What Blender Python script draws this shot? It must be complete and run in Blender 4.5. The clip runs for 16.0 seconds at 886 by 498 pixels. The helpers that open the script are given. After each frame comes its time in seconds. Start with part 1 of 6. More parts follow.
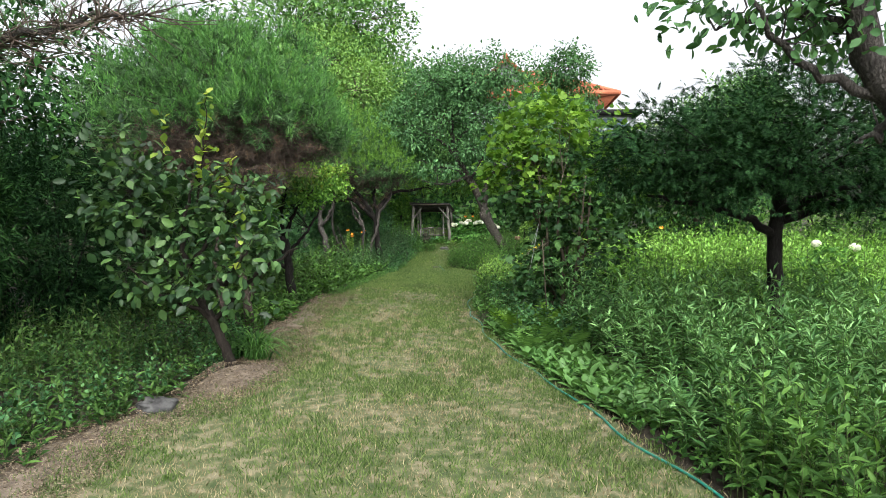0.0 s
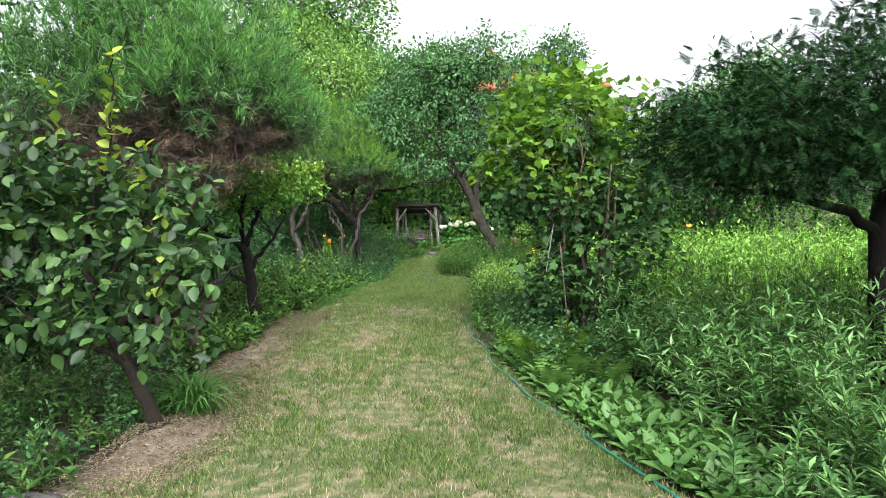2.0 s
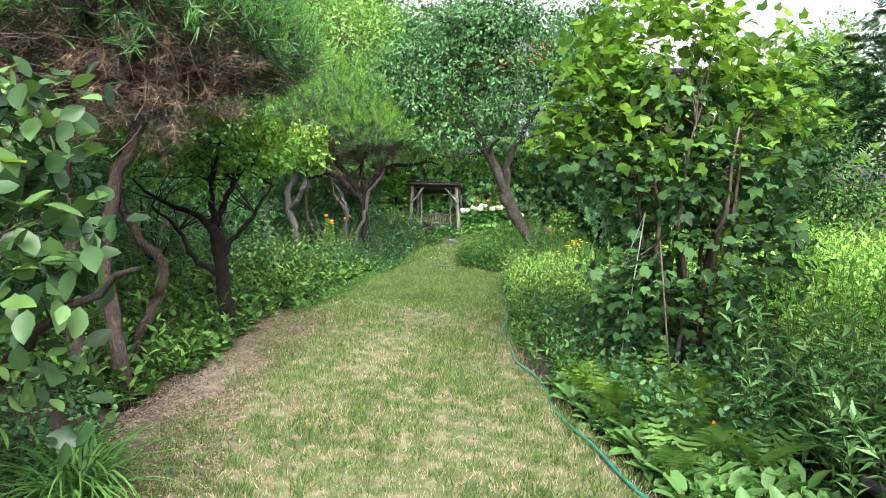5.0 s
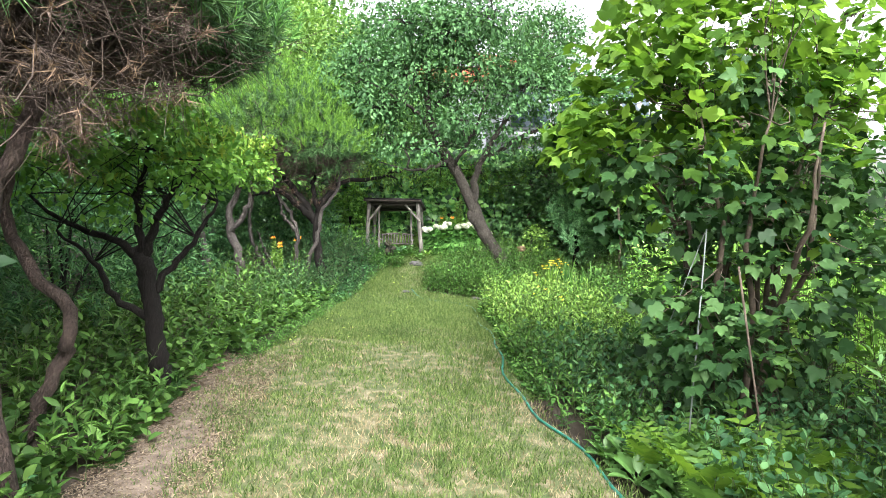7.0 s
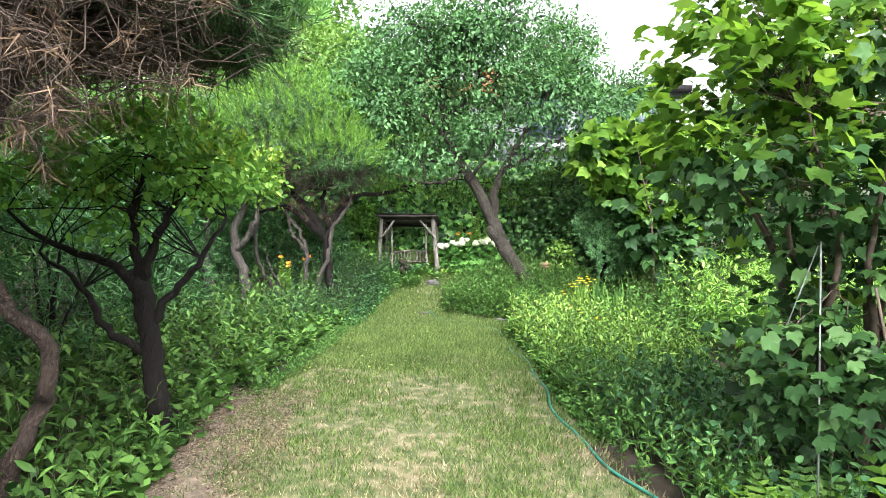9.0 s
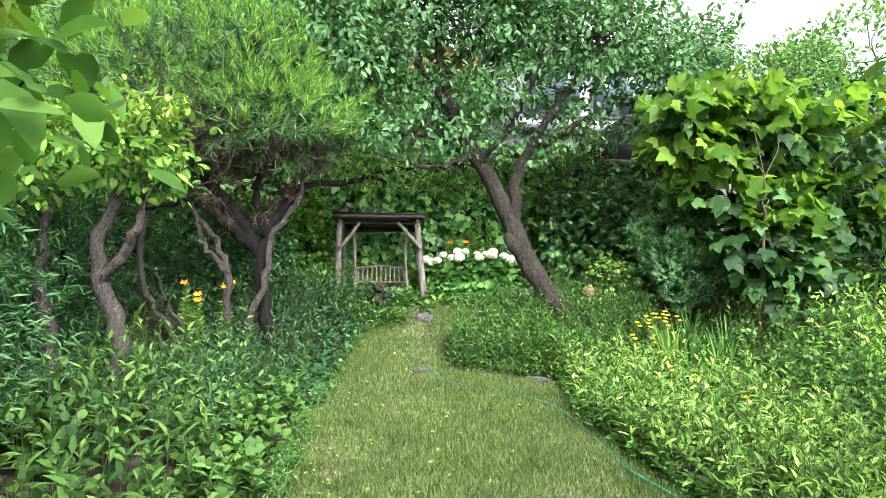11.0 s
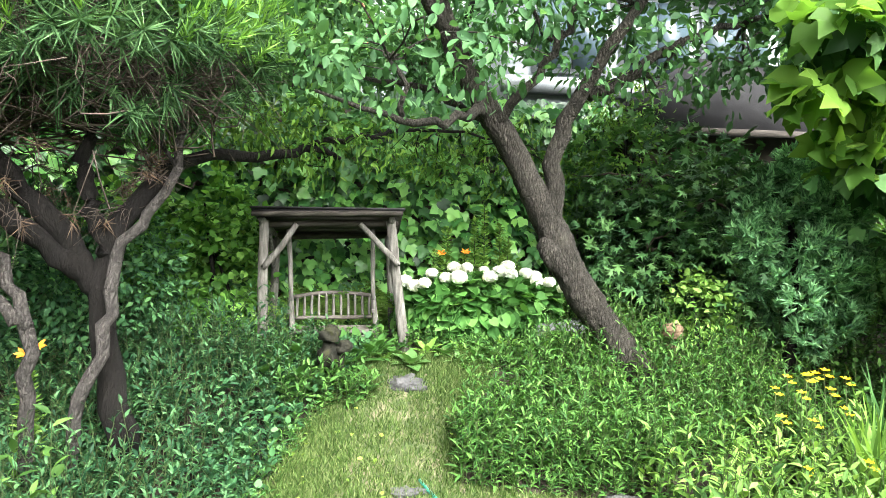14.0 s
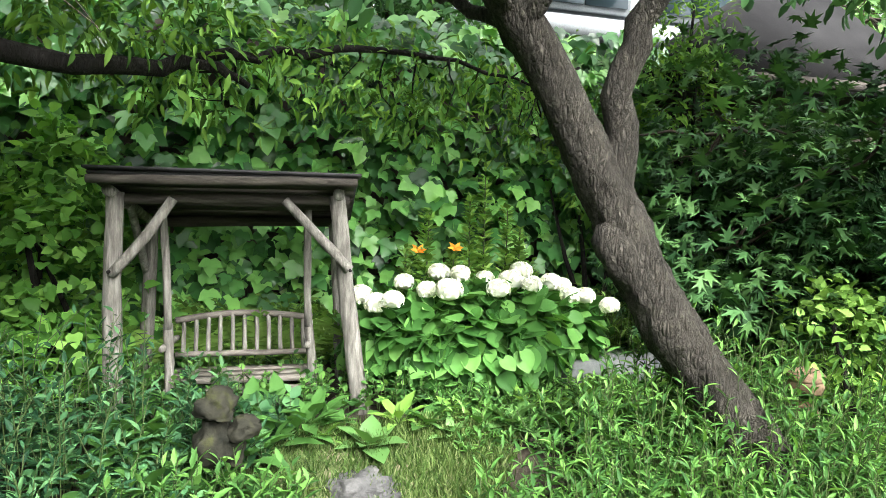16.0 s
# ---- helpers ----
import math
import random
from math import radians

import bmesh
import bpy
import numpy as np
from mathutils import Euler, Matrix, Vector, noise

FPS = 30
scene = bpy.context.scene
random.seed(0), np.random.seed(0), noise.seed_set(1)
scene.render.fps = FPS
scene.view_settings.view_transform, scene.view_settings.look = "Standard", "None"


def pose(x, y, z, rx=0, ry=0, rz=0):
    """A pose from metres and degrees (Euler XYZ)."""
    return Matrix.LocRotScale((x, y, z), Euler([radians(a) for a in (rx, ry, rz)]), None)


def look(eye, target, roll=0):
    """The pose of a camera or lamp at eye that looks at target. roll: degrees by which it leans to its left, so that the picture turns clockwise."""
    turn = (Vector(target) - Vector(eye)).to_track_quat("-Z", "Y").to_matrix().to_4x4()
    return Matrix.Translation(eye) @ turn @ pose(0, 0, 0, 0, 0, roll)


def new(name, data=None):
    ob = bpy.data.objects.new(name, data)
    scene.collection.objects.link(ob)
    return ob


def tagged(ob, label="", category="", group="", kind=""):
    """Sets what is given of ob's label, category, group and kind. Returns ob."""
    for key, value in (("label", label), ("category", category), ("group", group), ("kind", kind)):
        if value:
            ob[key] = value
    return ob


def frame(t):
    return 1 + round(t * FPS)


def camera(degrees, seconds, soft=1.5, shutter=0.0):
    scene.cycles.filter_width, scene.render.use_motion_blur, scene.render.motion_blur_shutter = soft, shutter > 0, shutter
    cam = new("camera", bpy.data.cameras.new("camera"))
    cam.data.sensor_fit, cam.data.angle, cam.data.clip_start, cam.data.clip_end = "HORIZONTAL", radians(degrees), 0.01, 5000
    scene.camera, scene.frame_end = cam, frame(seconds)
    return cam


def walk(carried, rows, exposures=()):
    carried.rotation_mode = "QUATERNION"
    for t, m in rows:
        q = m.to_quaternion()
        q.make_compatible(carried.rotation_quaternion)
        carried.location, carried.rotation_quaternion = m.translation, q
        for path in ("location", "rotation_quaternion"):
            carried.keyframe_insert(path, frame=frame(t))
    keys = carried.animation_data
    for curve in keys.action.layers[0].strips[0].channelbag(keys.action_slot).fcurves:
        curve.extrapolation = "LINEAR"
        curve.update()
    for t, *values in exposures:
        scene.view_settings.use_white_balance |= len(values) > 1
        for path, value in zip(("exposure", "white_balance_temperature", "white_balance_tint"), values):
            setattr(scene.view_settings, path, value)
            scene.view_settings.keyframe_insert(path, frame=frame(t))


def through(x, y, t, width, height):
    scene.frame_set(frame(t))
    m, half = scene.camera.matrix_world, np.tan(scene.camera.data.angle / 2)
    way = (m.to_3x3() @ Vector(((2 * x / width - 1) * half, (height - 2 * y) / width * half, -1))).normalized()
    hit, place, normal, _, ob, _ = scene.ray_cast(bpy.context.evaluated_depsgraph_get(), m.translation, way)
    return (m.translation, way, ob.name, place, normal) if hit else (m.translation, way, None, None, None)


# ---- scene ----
# ---------------------------------------------------------------- camera
cam = camera(70.76, 16.0, soft=0.75)
# seconds, eye (x, y, z), heading to the left, pitch, roll
PATH = [
    (0, 1.926, -0.001, 2.102, 6.80, -4.31, 0.58),
    (0.5, 1.732, 0.474, 2.118, 6.28, -4.13, 1.18),
    (1, 1.655, 0.980, 2.086, 6.08, -2.80, 1.85),
    (1.5, 1.664, 1.506, 2.035, 6.91, -4.66, 1.02),
    (2, 1.536, 1.945, 2.043, 5.23, -4.13, -0.57),
    (2.5, 1.489, 2.529, 1.994, 5.74, -4.14, 0.64),
    (3, 1.419, 2.992, 1.981, 6.89, -4.84, 1.81),
    (3.5, 1.257, 3.453, 1.968, 6.68, -4.83, 0.66),
    (4, 1.160, 3.835, 1.941, 6.96, -5.49, -0.20),
    (4.2, 1.138, 3.981, 1.937, 6.67, -5.60, 0.93),
    (6.3, 0.506, 5.317, 1.896, 3.54, -5.20, 1.08),
    (6.5, 0.453, 5.484, 1.891, 1.41, -4.88, 0.67),
    (7, 0.230, 5.888, 1.887, 0.01, -3.86, 0.98),
    (7.5, 0.096, 6.250, 1.867, 0.69, -4.48, -0.04),
    (8, -0.024, 6.490, 1.859, 0.87, -3.76, 1.03),
    (8.5, -0.103, 6.654, 1.858, 0.22, -3.14, 0.18),
    (9, -0.155, 6.733, 1.852, -0.01, -2.33, 0.35),
    (9.2, -0.158, 6.762, 1.852, -0.00, -2.12, 0.33),
    (11.3, -1.460, 11.633, 2.018, -9.53, -2.99, 0.88),
    (11.5, -1.436, 11.812, 2.014, -9.77, -3.03, 0.79),
    (12, -1.413, 12.344, 1.984, -10.30, -2.89, 0.54),
    (12.5, -1.287, 12.943, 2.028, -10.53, -3.05, 0.00),
    (13, -1.324, 13.549, 2.009, -11.89, -2.96, 0.23),
    (13.5, -1.212, 14.157, 1.997, -12.00, -2.90, 0.27),
    (14, -1.185, 14.637, 1.983, -12.71, -2.91, 0.25),
    (14.5, -1.117, 15.251, 1.996, -14.08, -3.06, 0.20),
    (15, -1.065, 15.615, 1.959, -14.82, -3.39, 0.04),
    (15.5, -0.968, 16.012, 1.922, -15.18, -3.48, 0.20),
    (16, -0.821, 16.891, 1.861, -16.77, -3.31, 0.70),
]
STOPS = [(0.0, 1.38, 6500, 10), (1.0, 1.44, 6500, 10), (2.0, 1.69, 6500, 10), (3.0, 1.93, 6500, 11), (4.0, 2.05, 6500, 12), (7.0, 2.33, 6500, 14), (9.0, 2.36, 6500, 14), (11.3, 2.38, 6500, 14), (14.0, 2.72, 6500, 10), (16.0, 2.6, 6500, 10)]
walk(cam, [(t, pose(x, y, z, 90 + p, 0, h) @ pose(0, 0, 0, 0, 0, r)) for t, x, y, z, h, p, r in PATH],
     exposures=STOPS)

# ---------------------------------------------------------------- sky and sun (bright overcast)
world = bpy.data.worlds.new("overcast_sky")
scene.world = world
world.use_nodes = True
wt = world.node_tree
wt.nodes.clear()
sky = wt.nodes.new("ShaderNodeTexSky")
sky.sky_type = "NISHITA"
sky.sun_disc = False
sky.sun_elevation, sky.sun_rotation = radians(47), radians(162)
sky.air_density, sky.dust_density, sky.ozone_density = 1.0, 6.0, 1.0
pale = wt.nodes.new("ShaderNodeHueSaturation")
pale.inputs["Saturation"].default_value = 0.22
bg = wt.nodes.new("ShaderNodeBackground")
bg.inputs["Strength"].default_value = 0.14
wo = wt.nodes.new("ShaderNodeOutputWorld")
wt.links.new(sky.outputs[0], pale.inputs["Color"])
wt.links.new(pale.outputs[0], bg.inputs["Color"])
wt.links.new(bg.outputs[0], wo.inputs["Surface"])

sun_data = bpy.data.lights.new("sun", "SUN")
sun_data.energy, sun_data.angle, sun_data.color = 2.1, radians(55), (1.0, 0.98, 0.95)
sun = new("sun", sun_data)
sun.matrix_world = look((4.6, -14.2, 16), (0, 0, 0))

# ---------------------------------------------------------------- materials
rng = np.random.default_rng(7)


def nodes_of(name):
    m = bpy.data.materials.new(name)
    m.use_nodes = True
    nt = m.node_tree
    nt.nodes.clear()
    out = nt.nodes.new("ShaderNodeOutputMaterial")
    return m, nt, out


def node(nt, kind, **kw):
    n = nt.nodes.new(kind)
    for k, v in kw.items():
        n.inputs[k].default_value = v
    return n


def ramp(nt, src, stops):
    r = nt.nodes.new("ShaderNodeValToRGB")
    el = r.color_ramp.elements
    while len(el) < len(stops):
        el.new(0.5)
    for e, (p, c) in zip(el, stops):
        e.position, e.color = p, (*c, 1)
    nt.links.new(src, r.inputs[0])
    return r.outputs[0]


def mix(nt, fac, a, b, how="MIX"):
    m = nt.nodes.new("ShaderNodeMix")
    m.data_type, m.blend_type = "RGBA", how
    for i, v in ((0, fac), (6, a), (7, b)):
        if isinstance(v, (int, float)):
            m.inputs[i].default_value = v
        elif isinstance(v, tuple):
            m.inputs[i].default_value = (*v, 1)
        else:
            nt.links.new(v, m.inputs[i])
    return m.outputs[2]


def coords(nt, scale=(1, 1, 1)):
    tc = nt.nodes.new("ShaderNodeTexCoord")
    mp = nt.nodes.new("ShaderNodeMapping")
    mp.inputs["Scale"].default_value = scale
    nt.links.new(tc.outputs["Object"], mp.inputs[0])
    return mp.outputs[0]


def noise_of(nt, co, scale, detail=4, rough=0.55):
    n = node(nt, "ShaderNodeTexNoise", Scale=scale, Detail=detail, Roughness=rough)
    nt.links.new(co, n.inputs["Vector"])
    return n.outputs["Fac"]


def bump(nt, height, strength, distance):
    b = node(nt, "ShaderNodeBump", Strength=strength, Distance=distance)
    nt.links.new(height, b.inputs["Height"])
    return b.outputs[0]


def leaf_mat(name, dark, mid, light, rough=0.5, through=0.35, patch=0.5, tint=(.93, 1.1, 1.6), spec=0.11):
    """Leaves: each leaf takes its own tone; a broad drift of colour over the plant."""
    dark, mid, light = (tuple(c * k * f for c, k in zip(q, tint)) for f, q in zip((.56, .74, .9), (dark, mid, light)))
    m, nt, out = nodes_of(name)
    geo = nt.nodes.new("ShaderNodeNewGeometry")
    tone = ramp(nt, geo.outputs["Random Per Island"], [(0.0, dark), (0.55, mid), (1.0, light)])
    co = coords(nt)
    drift = ramp(nt, noise_of(nt, co, 1.3, 3), [(0.3, (0.72, 0.74, 0.7)), (0.7, (1.2, 1.16, 1.05))])
    col = mix(nt, patch, tone, drift, "MULTIPLY")
    p = node(nt, "ShaderNodeBsdfPrincipled", Roughness=rough)
    p.inputs["Specular IOR Level"].default_value = spec
    nt.links.new(col, p.inputs["Base Color"])
    tr = nt.nodes.new("ShaderNodeBsdfTranslucent")
    warm = mix(nt, 1.0, col, (1.25, 1.25, 0.68), "MULTIPLY")
    nt.links.new(warm, tr.inputs["Color"])
    ms = nt.nodes.new("ShaderNodeMixShader")
    ms.inputs[0].default_value = through - 0.06
    nt.links.new(p.outputs[0], ms.inputs[1])
    nt.links.new(tr.outputs[0], ms.inputs[2])
    nt.links.new(ms.outputs[0], out.inputs[0])
    return m


def bark_mat(name, dark, light, stretch=(16, 16, 4), depth=0.012):
    dark, light = tuple(.68 * c for c in dark), tuple(.68 * c for c in light)
    m, nt, out = nodes_of(name)
    co = coords(nt, stretch)
    v = node(nt, "ShaderNodeTexVoronoi", Scale=3.0)
    v.feature = "DISTANCE_TO_EDGE"
    wob = noise_of(nt, co, 2.0, 5, 0.7)
    add = nt.nodes.new("ShaderNodeVectorMath")
    add.operation = "ADD"
    nt.links.new(co, add.inputs[0])
    nt.links.new(wob, add.inputs[1])
    nt.links.new(add.outputs[0], v.inputs["Vector"])
    crack = ramp(nt, v.outputs["Distance"], [(0.0, (0.0, 0.0, 0.0)), (0.5, (1, 1, 1))])
    big = noise_of(nt, coords(nt), 4.0, 6, 0.7)
    tone = ramp(nt, big, [(0.3, dark), (0.7, light)])
    col = mix(nt, 0.5, tone, mix(nt, crack, dark, light), "MIX")
    fine = noise_of(nt, co, 5.0, 6, 0.75)
    col = mix(nt, 0.8, col, ramp(nt, fine, [(0.35, (0.35, 0.35, 0.35)), (0.65, (1.3, 1.3, 1.3))]), "MULTIPLY")
    p = node(nt, "ShaderNodeBsdfPrincipled", Roughness=0.88)
    p.inputs["Specular IOR Level"].default_value = 0.2
    nt.links.new(col, p.inputs["Base Color"])
    nt.links.new(bump(nt, mix(nt, 0.6, wob, crack), 0.9, depth), p.inputs["Normal"])
    nt.links.new(p.outputs[0], out.inputs[0])
    return m


def rough_mat(name, stops, scale=6.0, rough=0.85, relief=0.01, grain=70.0, stretch=(1, 1, 1), spec=0.3, metal=0.0):
    """A plain material with blotches, grain and relief."""
    m, nt, out = nodes_of(name)
    co = coords(nt, stretch)
    a = noise_of(nt, co, scale, 6, 0.6)
    b = noise_of(nt, co, grain, 3, 0.6)
    col = ramp(nt, a, [(q, tuple(.68 * v for v in c)) for q, c in stops])
    col = mix(nt, 0.45, col, ramp(nt, b, [(0.3, (0.6, 0.6, 0.6)), (0.7, (1.3, 1.3, 1.3))]), "MULTIPLY")
    p = node(nt, "ShaderNodeBsdfPrincipled", Roughness=rough, Metallic=metal)
    p.inputs["Specular IOR Level"].default_value = spec
    nt.links.new(col, p.inputs["Base Color"])
    nt.links.new(bump(nt, mix(nt, 0.5, a, b), 0.7, relief), p.inputs["Normal"])
    nt.links.new(p.outputs[0], out.inputs[0])
    return m


M_soil = rough_mat("soil", [(0.3, (0.022, 0.018, 0.012)), (0.7, (0.065, 0.053, 0.038))], 5, 0.95, 0.02)
M_turf = rough_mat("turf_base", [(0.36, (0.055, 0.085, 0.028)), (0.5, (0.105, 0.125, 0.05)), (0.62, (0.22, 0.195, 0.125))], 7.0, 0.95, 0.02, 60)
M_straw = rough_mat("straw_litter", [(0.3, (0.075, 0.06, 0.046)), (0.7, (0.26, 0.21, 0.16))], 9, 0.95, 0.02, 60)
M_grass = leaf_mat("grass_blades", (0.050, 0.095, 0.018), (0.095, 0.158, 0.030), (0.198, 0.234, 0.077), 0.6, 0.3, 0.7, (1.0, 1.08, 1.4))
M_dry = leaf_mat("dry_blades", (0.156, 0.129, 0.078), (0.294, 0.248, 0.156), (0.442, 0.386, 0.267), 0.8, 0.25, 0.5, (1, 1, 1))
M_litter = leaf_mat("litter_leaves", (0.085, 0.066, 0.048), (0.19, 0.152, 0.115), (0.34, 0.285, 0.22), 0.85, 0.15, 0.6, (1, 1, 1))
M_quince = leaf_mat("quince_leaves", (0.019, 0.051, 0.017), (0.047, 0.106, 0.028), (0.106, 0.196, 0.043), 0.45, 0.33, tint=(1, 1.08, 1.4), spec=0.3)
M_shoot = leaf_mat("young_leaves", (0.15, 0.24, 0.03), (0.25, 0.34, 0.04), (0.38, 0.42, 0.06), 0.45, 0.45)
M_needle = leaf_mat("pine_needles", (0.075, 0.165, 0.022), (0.15, 0.28, 0.035), (0.26, 0.43, 0.055), 0.5, 0.38, 0.5)
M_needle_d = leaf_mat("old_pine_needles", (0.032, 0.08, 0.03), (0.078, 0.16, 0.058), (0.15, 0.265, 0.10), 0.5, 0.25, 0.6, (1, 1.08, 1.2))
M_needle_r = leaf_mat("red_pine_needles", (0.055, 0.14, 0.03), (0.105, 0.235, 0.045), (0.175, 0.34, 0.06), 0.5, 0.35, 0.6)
M_conifer = leaf_mat("conifer_needles", (0.12, 0.26, 0.085), (0.27, 0.5, 0.16), (0.46, 0.7, 0.25), 0.5, 0.25)
M_deadneedle = leaf_mat("dead_pine_needles", (0.075, 0.053, 0.037), (0.150, 0.106, 0.075), (0.250, 0.181, 0.125), 0.7, 0.2, 0.5, (1, 1, 1))
M_deadtwig = rough_mat("dead_twigs", [(0.3, (0.05, 0.038, 0.03)), (0.7, (0.15, 0.115, 0.092))], 5, 0.9, 0.004)
M_yew = leaf_mat("yew_needles", (0.008, 0.024, 0.007), (0.017, 0.045, 0.011), (0.036, 0.08, 0.018), 0.6, 0.16, spec=0.03)
M_hedge = leaf_mat("hedge_leaves", (0.012, 0.036, 0.009), (0.025, 0.066, 0.014), (0.05, 0.115, 0.021), 0.6, 0.18, spec=0.05)
M_cherry = leaf_mat("cherry_leaves", (0.05, 0.12, 0.032), (0.082, 0.178, 0.045), (0.125, 0.235, 0.065), 0.55, 0.38, spec=0.18)
# two viburnum tones: shade coloured into the lower leaves, sunlight into the upper
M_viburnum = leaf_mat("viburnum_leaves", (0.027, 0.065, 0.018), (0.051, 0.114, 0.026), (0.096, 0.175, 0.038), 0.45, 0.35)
M_vib_top = leaf_mat("sunlit_tint_viburnum_leaves", (0.072, 0.153, 0.017), (0.128, 0.234, 0.025), (0.200, 0.306, 0.036), 0.45, 0.58)
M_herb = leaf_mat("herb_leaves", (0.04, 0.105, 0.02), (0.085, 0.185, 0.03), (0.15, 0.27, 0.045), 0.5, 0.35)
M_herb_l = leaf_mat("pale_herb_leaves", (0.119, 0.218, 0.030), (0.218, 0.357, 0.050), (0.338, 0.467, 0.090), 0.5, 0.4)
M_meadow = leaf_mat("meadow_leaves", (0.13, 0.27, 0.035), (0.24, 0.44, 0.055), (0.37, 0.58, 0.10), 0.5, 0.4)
M_plum = leaf_mat("plum_leaves", (0.065, 0.14, 0.02), (0.14, 0.26, 0.034), (0.26, 0.40, 0.055), 0.5, 0.45)
M_fruit = leaf_mat("young_fruit_leaves", (0.08, 0.19, 0.025), (0.16, 0.33, 0.045), (0.29, 0.47, 0.075), 0.45, 0.5)
M_herb_d = leaf_mat("dark_herb_leaves", (0.037, 0.10, 0.031), (0.07, 0.165, 0.046), (0.135, 0.25, 0.068), 0.5, 0.33)
M_phlox = leaf_mat("phlox_leaves", (0.041, 0.095, 0.015), (0.084, 0.167, 0.027), (0.136, 0.235, 0.038), 0.5, 0.35)
M_weed = leaf_mat("weed_leaves", (0.020, 0.056, 0.013), (0.047, 0.106, 0.021), (0.090, 0.165, 0.034), 0.5, 0.35, tint=(1, 1.08, 1.3))
M_bank = leaf_mat("bank_leaves", (0.018, 0.055, 0.018), (0.042, 0.105, 0.032), (0.10, 0.19, 0.055), 0.5, 0.33)
M_lance = leaf_mat("grey_green_lance_leaves", (0.05, 0.135, 0.036), (0.115, 0.255, 0.07), (0.23, 0.40, 0.14), 0.5, 0.33, tint=(1, 1.08, 1.25), spec=.16)
M_hosta = leaf_mat("hosta_leaves", (0.080, 0.168, 0.032), (0.152, 0.280, 0.056), (0.240, 0.376, 0.088), 0.4, 0.35, spec=.3)
M_ivy = leaf_mat("ivy_leaves", (0.022, 0.081, 0.019), (0.096, 0.271, 0.050), (0.311, 0.574, 0.101), 0.3, 0.3, spec=0.45, tint=(.9, 1.07, 1.5))
M_maple = leaf_mat("maple_leaves", (0.032, 0.098, 0.031), (0.067, 0.167, 0.048), (0.132, 0.270, 0.075), 0.55, 0.3, tint=(1, 1.05, 1.2), spec=0.22)
M_tree = leaf_mat("far_tree_leaves", (0.065, 0.143, 0.033), (0.117, 0.221, 0.046), (0.195, 0.325, 0.065), 0.5, 0.35)
M_tree_l = leaf_mat("pale_tree_leaves", (0.10, 0.19, 0.035), (0.17, 0.29, 0.05), (0.26, 0.38, 0.08), 0.5, 0.4)
M_hyd = leaf_mat("hydrangea_leaves", (0.055, 0.15, 0.025), (0.11, 0.255, 0.042), (0.19, 0.36, 0.065), 0.42, 0.38)
M_white = leaf_mat("white_petals", (0.60, 0.66, 0.50), (0.78, 0.80, 0.72), (0.86, 0.87, 0.82), 0.6, 0.3, 0.1, (1.35, 1.35, 1.35))
M_yellow = leaf_mat("yellow_petals", (0.75, 0.50, 0.01), (0.85, 0.62, 0.02), (0.9, 0.7, 0.05), 0.5, 0.3, 0.1, (1.35, 1.35, 1.35))
M_orange = leaf_mat("orange_petals", (0.75, 0.20, 0.02), (0.85, 0.28, 0.03), (0.9, 0.36, 0.05), 0.5, 0.3, 0.1, (1.35, 1.35, 1.35))
M_blkbark = bark_mat("dark_wet_bark", (0.004, 0.0033, 0.0028), (0.024, 0.021, 0.018))
M_quincebark = bark_mat("quince_bark", (0.012, 0.0095, 0.0075), (0.05, 0.04, 0.031))
M_redbark = bark_mat("red_pine_bark", (0.034, 0.026, 0.022), (0.165, 0.125, 0.105), (12, 12, 5), 0.03)
M_greybark = bark_mat("grey_pine_bark", (0.034, 0.0315, 0.029), (0.175, 0.16, 0.146), (12, 12, 5), 0.03)
M_cherrybark = bark_mat("cherry_bark", (0.014, 0.0125, 0.0105), (0.15, 0.138, 0.112), (14, 14, 5), 0.05)
M_stem = rough_mat("green_stems", [(0.3, (0.05, 0.09, 0.025)), (0.7, (0.11, 0.16, 0.05))], 12, 0.6, 0.002)
M_twig = rough_mat("shrub_stems", [(0.3, (0.05, 0.038, 0.028)), (0.7, (0.15, 0.12, 0.09))], 12, 0.85, 0.004)
M_weathered = rough_mat("weathered_wood", [(0.28, (0.07, 0.065, 0.056)), (0.5, (0.195, 0.187, 0.165)), (0.72, (0.37, 0.36, 0.325))], 7, 0.9, 0.008, 60, (6, 6, 0.8))
M_weathered_x = rough_mat("weathered_rails", [(0.28, (0.06, 0.052, 0.044)), (0.5, (0.16, 0.145, 0.125)), (0.72, (0.30, 0.28, 0.245))], 7, 0.9, 0.008, 60, (0.8, 6, 6))
M_roofwood = rough_mat("dark_roof_boards", [(0.28, (0.024, 0.021, 0.018)), (0.72, (0.10, 0.088, 0.074))], 6, 0.9, 0.008, 50, (0.8, 6, 6))
M_felt = rough_mat("roof_felt", [(0.3, (0.025, 0.025, 0.027)), (0.7, (0.07, 0.07, 0.075))], 5, 0.9, 0.006)
M_stone = rough_mat("grey_stone", [(0.28, (0.022, 0.022, 0.022)), (0.5, (0.065, 0.066, 0.066)), (0.75, (0.14, 0.14, 0.135))], 6, 0.85, 0.02, 50)
M_moss = rough_mat("mossy_stone", [(0.3, (0.008, 0.009, 0.007)), (0.55, (0.03, 0.03, 0.022)), (0.75, (0.055, 0.065, 0.016))], 14, 0.92, 0.006, 80, spec=.1)
M_concrete = rough_mat("pale_concrete", [(0.3, (0.13, 0.145, 0.145)), (0.7, (0.24, 0.255, 0.25))], 5, 0.8, 0.006)
M_clay = rough_mat("tan_clay", [(0.3, (0.10, 0.06, 0.035)), (0.7, (0.26, 0.18, 0.11))], 12, 0.8, 0.006)
